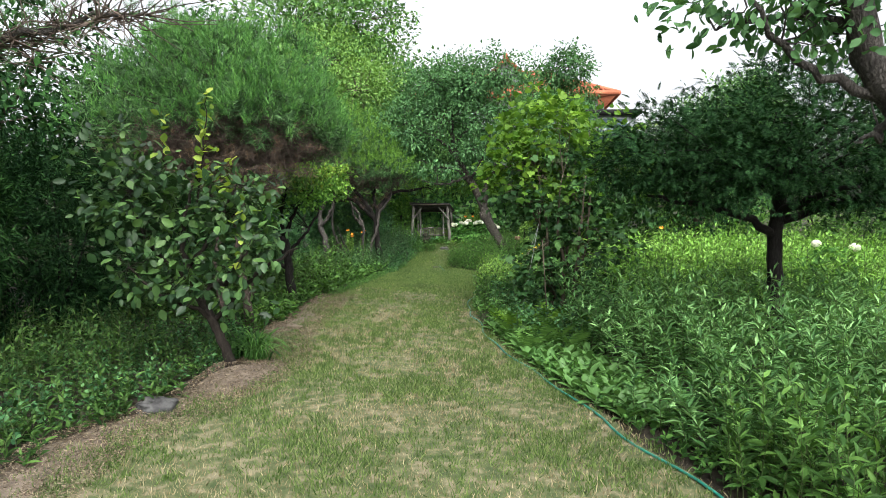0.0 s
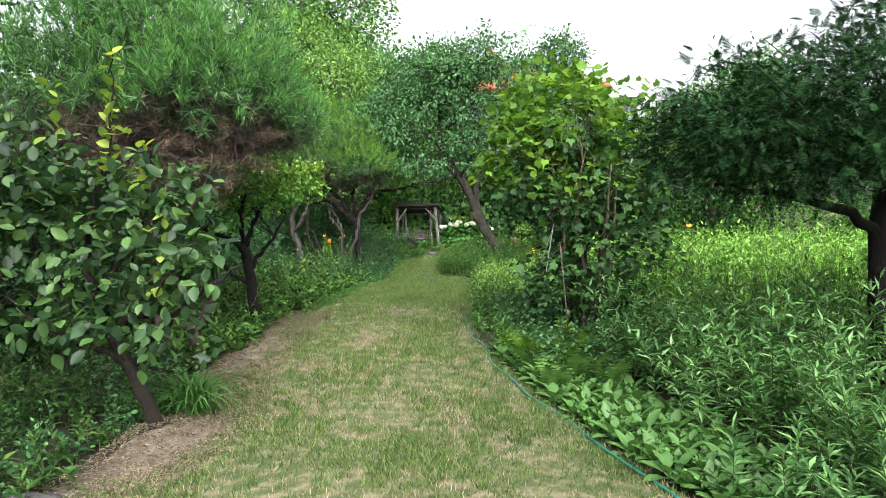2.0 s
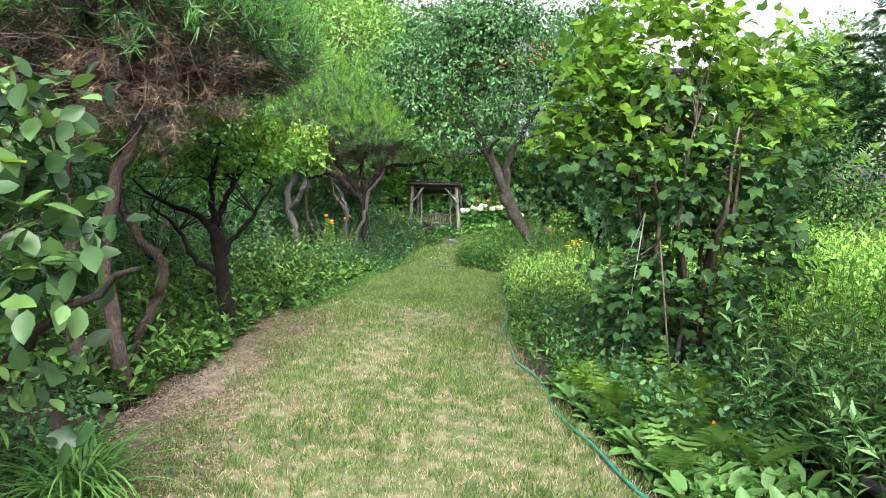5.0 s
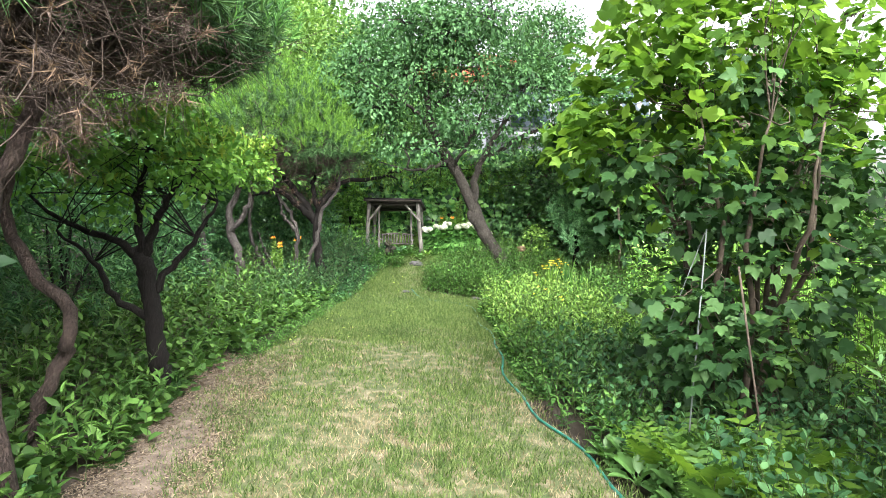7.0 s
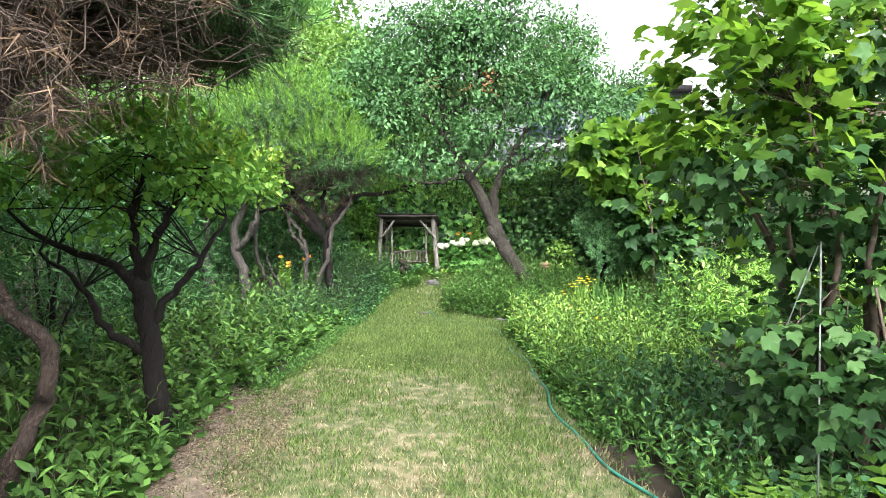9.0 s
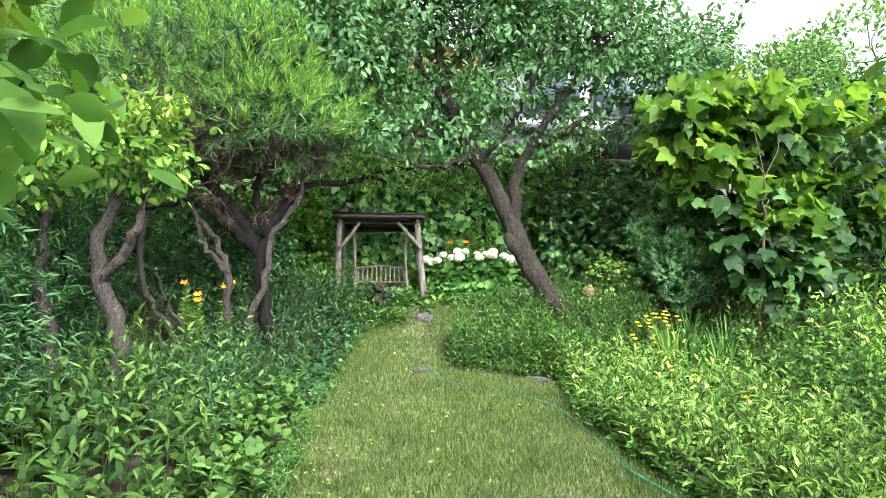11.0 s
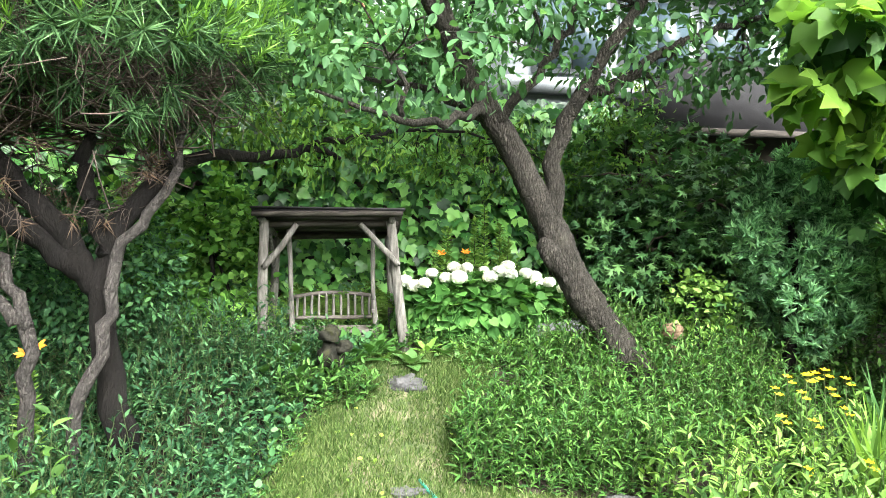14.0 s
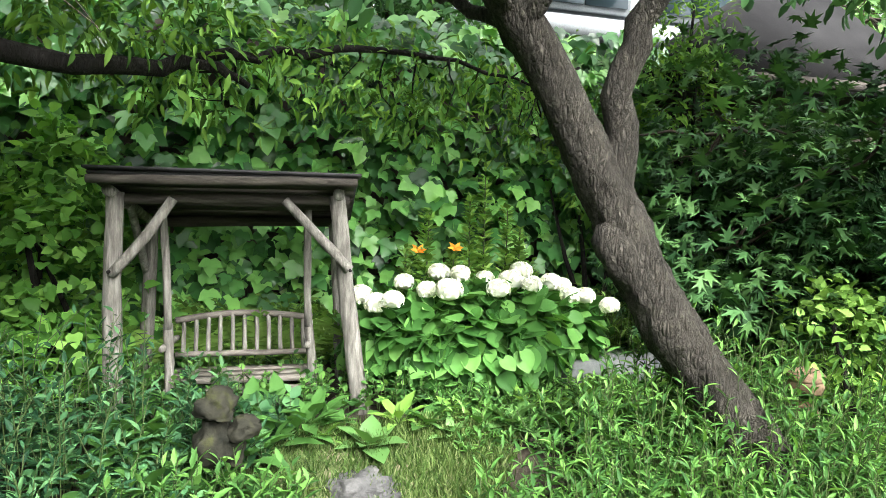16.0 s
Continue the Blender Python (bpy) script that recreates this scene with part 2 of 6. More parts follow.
M_hose = rough_mat("teal_hose_rubber", [(0.3, (0.008, 0.14, 0.10)), (0.7, (0.015, 0.25, 0.18))], 9, 0.45, 0.001, 90, spec=0.5)
M_tile = rough_mat("red_roof_tiles", [(0.3, (0.36, 0.10, 0.05)), (0.7, (0.55, 0.19, 0.10))], 3, 0.75, 0.01)
M_plaster = rough_mat("pale_plaster", [(0.3, (0.2, 0.23, 0.25)), (0.7, (0.29, 0.32, 0.34))], 2, 0.85, 0.003)
M_trim = rough_mat("white_trim", [(0.3, (0.30, 0.33, 0.35)), (0.7, (0.38, 0.41, 0.43))], 3, 0.6, 0.002)
M_shingle = rough_mat("dark_shingles", [(0.3, (0.011, 0.011, 0.012)), (0.7, (0.03, 0.03, 0.031))], 4, 0.9, 0.01, spec=.1)
M_wallbrick = rough_mat("dark_garden_wall", [(0.3, (0.05, 0.04, 0.034)), (0.7, (0.13, 0.105, 0.085))], 4, 0.9, 0.01)
M_cable = rough_mat("pale_cord", [(0.3, (0.16, 0.19, 0.18)), (0.7, (0.26, 0.3, 0.28))], 9, 0.6, 0.001)
M_glass, _nt, _o = nodes_of("window_glass")
_p = node(_nt, "ShaderNodeBsdfPrincipled", Roughness=0.06)
_p.inputs["Base Color"].default_value = (0.05, 0.075, 0.09, 1)
_p.inputs["Specular IOR Level"].default_value = 0.5
_nt.links.new(_p.outputs[0], _o.inputs[0])

# ---------------------------------------------------------------- mesh tools


class Heap:
    """Collects triangles and quads, then becomes one mesh."""

    def __init__(self):
        self.v, self.f, self.n = [], {3: [], 4: []}, 0

    def add(self, verts, faces):
        verts = np.asarray(verts, float).reshape(-1, 3)
        for f in faces:
            f = np.asarray(f, int)
            if len(f):
                self.f[f.shape[1]].append(f + self.n)
        self.v.append(verts)
        self.n += len(verts)

    def mesh(self, name, mat, smooth=False):
        me = bpy.data.meshes.new(name)
        v = np.concatenate(self.v) if self.v else np.zeros((0, 3))
        t = np.concatenate(self.f[3]) if self.f[3] else np.zeros((0, 3), int)
        q = np.concatenate(self.f[4]) if self.f[4] else np.zeros((0, 4), int)
        me.vertices.add(len(v))
        me.vertices.foreach_set("co", v.astype(np.float32).ravel())
        loops = np.concatenate([t.ravel(), q.ravel()]).astype(np.int32)
        me.loops.add(len(loops))
        me.loops.foreach_set("vertex_index", loops)
        starts = np.concatenate([np.arange(len(t)) * 3, len(t) * 3 + np.arange(len(q)) * 4]).astype(np.int32)
        me.polygons.add(len(starts))
        me.polygons.foreach_set("loop_start", starts)
        if smooth:
            me.polygons.foreach_set("use_smooth", np.ones(len(starts), bool))
        me.update(calc_edges=True)
        me.materials.append(mat)
        return me


def unit(a):
    a = np.asarray(a, float)
    return a / np.maximum(np.linalg.norm(a, axis=-1, keepdims=True), 1e-9)


# leaf shapes: (across, along, out of the leaf), length 1
T_DIAMOND = (np.array([(0, 0, 0), (-.26, .42, .07), (0, 1, -.12), (.26, .42, .07), (0, .5, -.01)]),
             [np.array([(0, 4, 1), (1, 4, 2), (2, 4, 3), (3, 4, 0)])])
T_OVAL = (np.array([(0, 0, 0), (-.27, .22, .05), (-.36, .52, .06), (-.2, .83, .0), (0, 1, -.1), (.2, .83, 0), (.36, .52, .06), (.27, .22, .05), (0, .5, -.03)]),
          [np.array([(8, i, (i + 7) % 8) for i in range(8)])])
T_HEART = (np.array([(0, .06, 0), (-.22, -.04, .03), (-.42, .2, .07), (-.36, .55, .05), (0, 1, -.14), (.36, .55, .05), (.42, .2, .07), (.22, -.04, .03), (0, .45, -.05)]),
           [np.array([(8, i, (i + 7) % 8) for i in range(8)])])
_rd = [(.0, .02, .02), (-.2, -.06, .03), (-.37, .05, .04), (-.45, .27, .05), (-.43, .5, .05), (-.31, .73, .02), (-.13, .9, -.03), (0, 1, -.08)]
_rd += [(-a, b, c) for a, b, c in _rd[-2:0:-1]] + [(0, .42, -.05)]
T_ROUND = (np.array(_rd), [np.array([(14, i, (i + 13) % 14) for i in range(14)])])
T_THREE = (np.array([(0, .05, 0), (-.22, -.07, .02), (-.43, .13, .05), (-.5, .56, -.06), (-.31, .55, .03), (-.23, .69, .04), (0, 1.02, -.15),
                     (.23, .69, .04), (.31, .55, .03), (.5, .56, -.06), (.43, .13, .05), (.22, -.07, .02), (0, .34, -.03)]),
           [np.array([(12, i, (i + 11) % 12) for i in range(12)])])
T_LANCE = (np.array([(0, 0, 0), (-.095, .4, .035), (0, 1, -.16), (.095, .4, .035)]), [np.array([(0, 2, 1), (0, 3, 2)])])
T_WIDELANCE = (np.array([(0, 0, 0), (-.15, .35, .05), (-.11, .68, 0), (0, 1, -.16), (.11, .68, 0), (.15, .35, .05), (0, .4, 0)]),
               [np.array([(6, i, (i + 5) % 6) for i in range(6)])])
T_LOBED = (np.array([(0, .05, 0), (-.22, -.06, .02), (-.42, .12, .04), (-.58, .46, -.02), (-.36, .5, .05), (-.27, .7, .02), (0, 1, -.14),
                     (.27, .7, .02), (.36, .5, .05), (.58, .46, -.02), (.42, .12, .04), (.22, -.06, .02), (0, .36, -.04)]),
           [np.array([(12, i, (i + 11) % 12) for i in range(12)])])
_st = [(0, 0, 0)]
for _k in range(13):
    _a = radians(-130 + _k * 260 / 12)
    _r = (0.62, 0.24)[_k % 2] * (1.15 if abs(_k - 6) < 3 else 0.9)
    _st.append((math.sin(_a) * _r, 0.35 + math.cos(_a) * _r, -0.1 * (_k % 2 == 0)))
T_PALM = (np.array(_st) , [np.array([(0, k, k + 1) for k in range(1, 13)])])
T_NEEDLE = (np.array([(-.018, 0, 0), (.018, 0, 0), (0, 1, 0)]), [np.array([(0, 1, 2)])])


def _frond():
    v, f = [], []
    for k in range(11):
        y = 0.1 + k * 0.085
        w = 0.30 * math.sin(math.pi * min(1, 0.22 + k * 0.078)) + 0.02
        droop = -0.28 * y * y
        for s in (-1, 1):
            b = len(v)
            v += [(0, y - .03, droop), (s * w * .5, y + .0, droop + .01), (s * w, y + .06, droop - .04), (s * w * .5, y + .055, droop + .01), (0, y + .03, droop)]
            f += [(b, b + 1, b + 4), (b + 1, b + 3, b + 4), (b + 1, b + 2, b + 3)]
    return np.array(v), [np.array(f)]


T_FROND = _frond()


def scatter(heap, shape, pos, along, face, size, width=1.0):
    """Copies of a leaf shape: bases, ways along, ways the upper side faces, lengths."""
    tv, tf = shape
    pos, along = np.asarray(pos, float), unit(along)
    n = len(pos)
    if not n:
        return
    side = unit(np.cross(along, face))
    nor = np.cross(side, along)
    size = np.broadcast_to(np.asarray(size, float), (n,))
    width = np.broadcast_to(np.asarray(width, float), (n,))
    v = (pos[:, None] + size[:, None, None] * (tv[None, :, 0, None] * width[:, None, None] * side[:, None] + tv[None, :, 1, None] * along[:, None] + tv[None, :, 2, None] * nor[:, None]))
    k = len(tv)
    heap.add(v.reshape(-1, 3), [(f[None] + (np.arange(n) * k)[:, None, None]).reshape(-1, f.shape[1]) for f in tf])


def tube(heap, pts, radii, sides=8, wob=0.0, cap=True):
    """A tapered, uneven stem along points."""
    pts = np.asarray(pts, float)
    n = len(pts)
    radii = np.interp(np.linspace(0, 1, n), np.linspace(0, 1, len(radii)), radii)
    d = unit(np.gradient(pts, axis=0))
    ref = np.array((0.31, 0.95, 0.05)) if abs(d[0][2]) > 0.7 else np.array((0, 0, 1.0))
    a = unit(np.cross(d, ref))
    b = np.cross(d, a)
    ang = np.arange(sides) * 2 * math.pi / sides
    ring = np.cos(ang)[None, :, None] * a[:, None] + np.sin(ang)[None, :, None] * b[:, None]
    r = radii[:, None] * (1 + wob * rng.normal(size=(n, sides)))
    v = pts[:, None] + ring * r[..., None]
    i, j = np.meshgrid(np.arange(n - 1), np.arange(sides), indexing="ij")
    jn = (j + 1) % sides
    q = np.stack([i * sides + j, i * sides + jn, (i + 1) * sides + jn, (i + 1) * sides + j], -1).reshape(-1, 4)
    v = v.reshape(-1, 3)
    faces = [q]
    if cap:
        v = np.vstack([v, pts[0], pts[-1]])
        j = np.arange(sides)
        faces.append(np.stack([np.full(sides, n * sides), (j + 1) % sides, j], -1))
        faces.append(np.stack([np.full(sides, n * sides + 1), (n - 1) * sides + j, (n - 1) * sides + (j + 1) % sides], -1))
    heap.add(v, faces)


def curve(pts, n=12, jitter=0.0):
    """A smooth line through points (Catmull-Rom), with a little crookedness."""
    p = np.asarray(pts, float)
    p = np.vstack([2 * p[0] - p[1], p, 2 * p[-1] - p[-2]])
    out = []
    segs = len(p) - 3
    for t in np.linspace(0, segs - 1e-6, n):
        k = int(t)
        u = t - k
        a, b, c, d = p[k:k + 4]
        out.append(0.5 * (2 * b + (c - a) * u + (2 * a - 5 * b + 4 * c - d) * u * u + (3 * b - a - 3 * c + d) * u ** 3))
    out = np.array(out)
    if jitter:
        out[1:-1] += rng.normal(scale=jitter, size=out[1:-1].shape)
    return out


def ribbons(heap, base, heading, height, reach, width, segs=5, droop=0.6):
    """Arching strap leaves: bases (N, 3), headings in radians, heights, reaches, widths."""
    n = len(base)
    u = np.linspace(0, 1, segs + 1)
    out = np.stack([np.cos(heading), np.sin(heading), 0 * heading], -1)
    side = np.stack([-np.sin(heading), np.cos(heading), 0 * heading], -1)
    hz = height[:, None] * (u[None] - droop * u[None] ** 3.0)
    c = base[:, None] + out[:, None] * (reach[:, None] * u[None] ** 1.6)[..., None] + np.array((0, 0, 1.0)) * hz[..., None]
    w = width[:, None] * (1 - u[None] ** 3) * (0.6 + 0.4 * np.sin(u[None] * 3.1)) + 0.0008
    l, r = c - side[:, None] * w[..., None], c + side[:, None] * w[..., None]
    v = np.stack([l, r], 2).reshape(n, -1, 3)
    k = 2 * (segs + 1)
    q = np.array([(2 * i, 2 * i + 1, 2 * i + 3, 2 * i + 2) for i in range(segs)])
    heap.add(v.reshape(-1, 3), [(q[None] + (np.arange(n) * k)[:, None, None]).reshape(-1, 4)])


def thing(name, label, category, at=(0, 0, 0), group="", kind=""):
    e = new(name)
    e.empty_display_size = 0.1
    e.location = at
    return tagged(e, label, category, group, kind)


def part_mesh(name, me, parent, label=""):
    ob = new(name, me)
    if parent is not None:
        ob.parent = parent
        ob.matrix_parent_inverse = Matrix.Translation(parent.location).inverted() if parent.parent is None else Matrix()
    if label:
        ob["label"] = label
    return ob


STUFF = {"leaves", "stems", "twigs", "branches", "dead_twigs", "old_needles", "dead_needles", "crown", "foliage", "top_leaves", "tile_rows", "shoots", "shoot"}


def part(name, heap, mat, parent, label="", smooth=False):
    ob = part_mesh(name, heap.mesh(name, mat, smooth), parent, label)
    if name in STUFF:
        ob["kind"] = "stuff"
    return ob


def solo(name, heap, mat, label, category, group="", kind="", smooth=False):
    return tagged(new(name, heap.mesh(name, mat, smooth)), label, category, group, kind)


def box(heap, lo, hi, m=None):
    x0, y0, z0 = lo
    x1, y1, z1 = hi
    v = np.array([(x0, y0, z0), (x1, y0, z0), (x1, y1, z0), (x0, y1, z0), (x0, y0, z1), (x1, y0, z1), (x1, y1, z1), (x0, y1, z1)], float)
    if m is not None:
        v = np.array([m @ Vector(p) for p in v])
    heap.add(v, [np.array([(0, 3, 2, 1), (4, 5, 6, 7), (0, 1, 5, 4), (1, 2, 6, 5), (2, 3, 7, 6), (3, 0, 4, 7)])])


def bm_heap(bm):
    h = Heap()
    bmesh.ops.triangulate(bm, faces=bm.faces[:])
    bm.verts.index_update()
    h.add([v.co[:] for v in bm.verts], [np.array([[v.index for v in f.verts] for f in bm.faces])])
    bm.free()
    return h


def boulder(at, size, seed, flat=0.75, rough=0.22):
    """An uneven stone as a bmesh ball pushed about by noise."""
    bm = bmesh.new()
    bmesh.ops.create_icosphere(bm, subdivisions=4, radius=1)
    for v in bm.verts:
        c = v.co
        k = 1 + rough * 1.6 * noise.noise(c * 1.3 + Vector((seed, 0, 0))) + rough * 0.7 * noise.cell(c * 2.2 + Vector((0, seed, 0))) + rough * 0.5 * noise.noise(c * 5 + Vector((0, seed, 0)))
        v.co = Vector((at[0] + c.x * size[0] * k, at[1] + c.y * size[1] * k, at[2] + max(c.z, -0.35) * size[2] * k * (flat if c.z > 0.4 else 1)))
    return bm_heap(bm)


# ---------------------------------------------------------------- lie of the land


def rise(y, a, b):
    u = np.clip((np.asarray(y, float) - a) / (b - a), 0, 1)
    return u * u * (3 - 2 * u)


def G(x, y):
    """Height of the ground: a level garden that climbs a bank to the seat's terrace."""
    return 0.78 * rise(y, 18.3, 20.15)


def L_EDGE(y):
    return np.interp(y, [-8, 2, 3.7, 4.7, 5.9, 7.5, 9, 10.5, 12.4, 14.5, 16, 17.5, 18.4, 19, 19.5, 20.0],
                     [-1.7, -1.6, -1.6, -1.75, -1.4, -1.2, -1.65, -1.85, -2.1, -1.9, -1.75, -1.7, -1.55, -1.3, -0.95, -0.55])


def R_EDGE(y):
    return np.interp(y, [-8, 0, 2, 4.5, 6.1, 7.4, 9.5, 11.2, 13.5, 15.3, 16.5, 17.2, 17.8, 18.3, 18.55, 18.75, 19.2, 19.5, 20.0],
                     [5.2, 4.9, 4.2, 3.4, 2.85, 2.25, 1.6, 1.17, 1.0, 1.02, 0.88, 0.86, 1.05, 1.1, 0.6, -0.2, -0.1, 0.2, 0.5])

# ---------------------------------------------------------------- ground, lawn, litter
far = np.array([40, 70, 130, 260, 600.0])
gx = np.concatenate([-far[::-1], np.linspace(-20, 20, 81), far])
gy = np.concatenate([-far[::-1], np.linspace(-20, 36, 113), far])
XX, YY = np.meshgrid(gx, gy)
inside = (np.abs(XX) < 20) & (YY > -19) & (YY < 35)
ZZ = G(XX, YY) + np.where(inside, 0.02 * np.sin(XX * 2.1 + YY) * np.cos(YY * 1.7 - XX), 0) - 0.03
h = Heap()
i, j = np.meshgrid(np.arange(len(gy) - 1), np.arange(len(gx) - 1), indexing="ij")
w = len(gx)
h.add(np.stack([XX, YY, ZZ], -1).reshape(-1, 3), [np.stack([i * w + j, i * w + j + 1, (i + 1) * w + j + 1, (i + 1) * w + j], -1).reshape(-1, 4)])
solo("ground", h, M_soil, "dark bare garden soil under the plants", "ground", kind="structure", smooth=True)

ys = np.linspace(-8, 20.0, 320)
us = np.linspace(0, 1, 44)
lx, rx = L_EDGE(ys) + 0.06 * np.sin(ys * 5.3) + 0.04 * np.sin(ys * 13.1), R_EDGE(ys) + 0.05 * np.sin(ys * 4.1 + 1)
XX = lx[:, None] + (rx - lx)[:, None] * us[None]
YY = np.repeat(ys[:, None], len(us), 1)
ZZ = G(XX, YY) + 0.012 * np.sin(XX * 3 + YY * 1.3) * np.sin(YY * 2.2) + 0.012
h = Heap()
i, j = np.meshgrid(np.arange(len(ys) - 1), np.arange(len(us) - 1), indexing="ij")
w = len(us)
h.add(np.stack([XX, YY, ZZ], -1).reshape(-1, 3), [np.stack([i * w + j, i * w + j + 1, (i + 1) * w + j + 1, (i + 1) * w + j], -1).reshape(-1, 4)])
solo("lawn", h, M_turf, "patchy mown lawn path, green with straw-coloured spots", "lawn", kind="structure", smooth=True)


def lawn_points(n, y0, y1, power=1.0):
    y = y0 + (y1 - y0) * rng.random(n) ** power
    l, r = L_EDGE(y) - 0.12 * rng.random(n), R_EDGE(y) + 0.12 * rng.random(n)
    x = l + (r - l) * rng.random(n)
    return x, y


def turf(h, n, y0, y1, hi, width, keep):
    x, y = lawn_points(n, y0, y1)
    f = np.array([0.7 * noise.noise(Vector((a * 1.1, b * 1.1, 0))) + 0.9 * noise.noise(Vector((a * 5.5, b * 5.5, 4))) for a, b in zip(x, y)])
    ok = keep(f)
    x, y = x[ok], y[ok]
    n = len(x)
    base = np.stack([x, y, G(x, y) + 0.005], -1)
    along = np.stack([rng.normal(scale=.5, size=n), rng.normal(scale=.5, size=n), np.ones(n)], -1)
    face = rng.normal(size=(n, 3)) * (1, 1, 0.1)
    scatter(h, T_NEEDLE, base, along, face, hi * (0.5 + rng.random(n)), width)


h = Heap()
turf(h, 150000, 2.6, 11, 0.055, 4.0, lambda f: f + rng.normal(scale=.2, size=len(f)) > 0.0)
turf(h, 95000, 11, 20.0, 0.055, 4.5, lambda f: f + rng.normal(scale=.2, size=len(f)) > -0.1)
turf(h, 90000, 14.5, 20.0, 0.055, 4.5, lambda f: f > -2)
solo("grass", h, M_grass, "short green lawn grass blades", "grass", kind="stuff")
h = Heap()
turf(h, 70000, 2.6, 12, 0.045, 3.5, lambda f: f + rng.normal(scale=.2, size=len(f)) < 0.0)
turf(h, 9000, 12, 15.5, 0.045, 4.0, lambda f: f + rng.normal(scale=.25, size=len(f)) < -0.05)
solo("dry_grass", h, M_dry, "dry straw-coloured grass among the lawn", "grass", kind="stuff")

# dry litter along the left border, and the low mound at the quince's foot
h = Heap()
for y0, y1, out, n in ((2.5, 13.6, 0.42, 110),):
    yy = np.linspace(y0, y1, n)
    fade = np.clip(0.15 + np.interp(yy, [2.5, 3.5, 5.5, 7, 8.2, 9, 10, 11, 12.6, 13.6], [.5, .9, .5, .8, .35, .4, .9, .8, .5, 0]), 0, 1)
    uu = np.linspace(0, 1, 9)
    l = L_EDGE(yy) - 0.35
    X = l[:, None] + (0.35 + out * fade + 0.08 * np.sin(yy * 6))[:, None] * uu[None]
    Y = np.repeat(yy[:, None], 9, 1)
    Z = G(X, Y) - 0.02 + 0.06 * np.sin(uu * 3.1)[None] * fade[:, None] + 0.09 * np.exp(-((X + 1.45) ** 2 + (Y - 7.0) ** 2) / 0.16)
    i, j = np.meshgrid(np.arange(n - 1), np.arange(8), indexing="ij")
    h.add(np.stack([X, Y, Z], -1).reshape(-1, 3), [np.stack([i * 9 + j, i * 9 + j + 1, (i + 1) * 9 + j + 1, (i + 1) * 9 + j], -1).reshape(-1, 4)])
solo("litter_ground", h, M_straw, "bare edge strewn with dry clippings", "ground", kind="structure", smooth=True)
h = Heap()
y = 2.5 + 11 * rng.random(40000)
x = L_EDGE(y) - 0.4 + 0.95 * rng.random(len(y)) ** 1.3
z = G(x, y) + 0.035 + 0.12 * np.exp(-((x + 1.45) ** 2 + (y - 7.0) ** 2) / 0.16)
scatter(h, T_LANCE, np.stack([x, y, z], -1), rng.normal(size=(len(y), 3)) * (1, 1, .25), rng.normal(size=(len(y), 3)) * .3 + (0, 0, 1), .015 + .032 * rng.random(len(y)), 1.1)
solo("dry_clippings", h, M_litter, "scattered dry leaves and clippings", "leaf litter", kind="stuff")
# fallen yellow leaves near the bank
h = Heap()
x, y = lawn_points(260, 14.0, 19.6)
x = L_EDGE(y) + (x - L_EDGE(y)) * rng.random(260)
scatter(h, T_OVAL, np.stack([x, y, G(x, y) + .04], -1), rng.normal(size=(260, 3)) * (1, 1, .2), rng.normal(size=(260, 3)) * .3 + (0, 0, 1), .025 + .028 * rng.random(260))
solo("fallen_leaves", h, M_shoot, "small fallen yellow leaves on the lawn", "leaf litter", kind="stuff")

# garden hose along the right-hand border
h = Heap()
yy = np.concatenate([np.linspace(3.2, 17.4, 66), np.linspace(17.6, 18.8, 16)])
xx = np.where(yy < 17.3, R_EDGE(yy), np.interp(yy, [17.3, 17.9, 18.3, 18.8], [0.86, 0.5, 0.0, -0.28])) - 0.06 + 0.05 * np.sin(yy * 1.9) + 0.03 * np.sin(yy * 4.3)
tube(h, np.stack([xx, yy, G(xx, yy) + 0.028 + 0.008 * np.sin(yy * 3)], -1), [0.012], 8)
solo("garden_hose", h, M_hose, "teal green garden hose lying along the border", "hose", smooth=True)


# ---------------------------------------------------------------- plant builders


def blob(center, radii, n, inner=0.55, lump=0.35, seed=0.0):
    """Places in an uneven ellipsoid, most of them near its skin, and the way out of it."""
    d = unit(rng.normal(size=(n, 3)))
    k = np.array([1 + lump * noise.noise(Vector(q) * 1.7 + Vector((seed, seed * 2, 0))) + lump * .5 * noise.noise(Vector(q) * 4 + Vector((0, seed, 3))) for q in d])
    r = (inner + (1 - inner) * rng.random(n) ** 0.6) * k
    return np.asarray(center) + d * r[:, None] * np.asarray(radii), unit(d / np.asarray(radii))


def leaves_at(h, shape, cen, out, per, spread, size, droop=0.25, lift=0.9, width=1.0):
    n = len(cen) * per
    c, o = np.repeat(cen, per, 0), np.repeat(out, per, 0)
    pos = c + rng.normal(scale=spread, size=(n, 3)) * (1, 1, .7)
    along = o * 0.7 + rng.normal(scale=.6, size=(n, 3)) - (0, 0, droop)
    face = o * (1 - lift * .6) + (0, 0, lift) + rng.normal(scale=.35, size=(n, 3))
    scatter(h, shape, pos, along, face, size * (0.65 + 0.7 * rng.random(n)), width)


def tufts(h, cen, out, per, length, width=1.0, up=0.4, fan=0.75):
    n = len(cen) * per
    c, o = np.repeat(cen, per, 0), np.repeat(out, per, 0)
    along = o * 0.6 + (0, 0, up) + rng.normal(scale=fan, size=(n, 3))
    pos = c + o * (rng.random(n) * length * .5)[:, None] + rng.normal(scale=length * .1, size=(n, 3))
    scatter(h, T_NEEDLE, pos, along, rng.normal(size=(n, 3)), length * (0.7 + .6 * rng.random(n)), width)


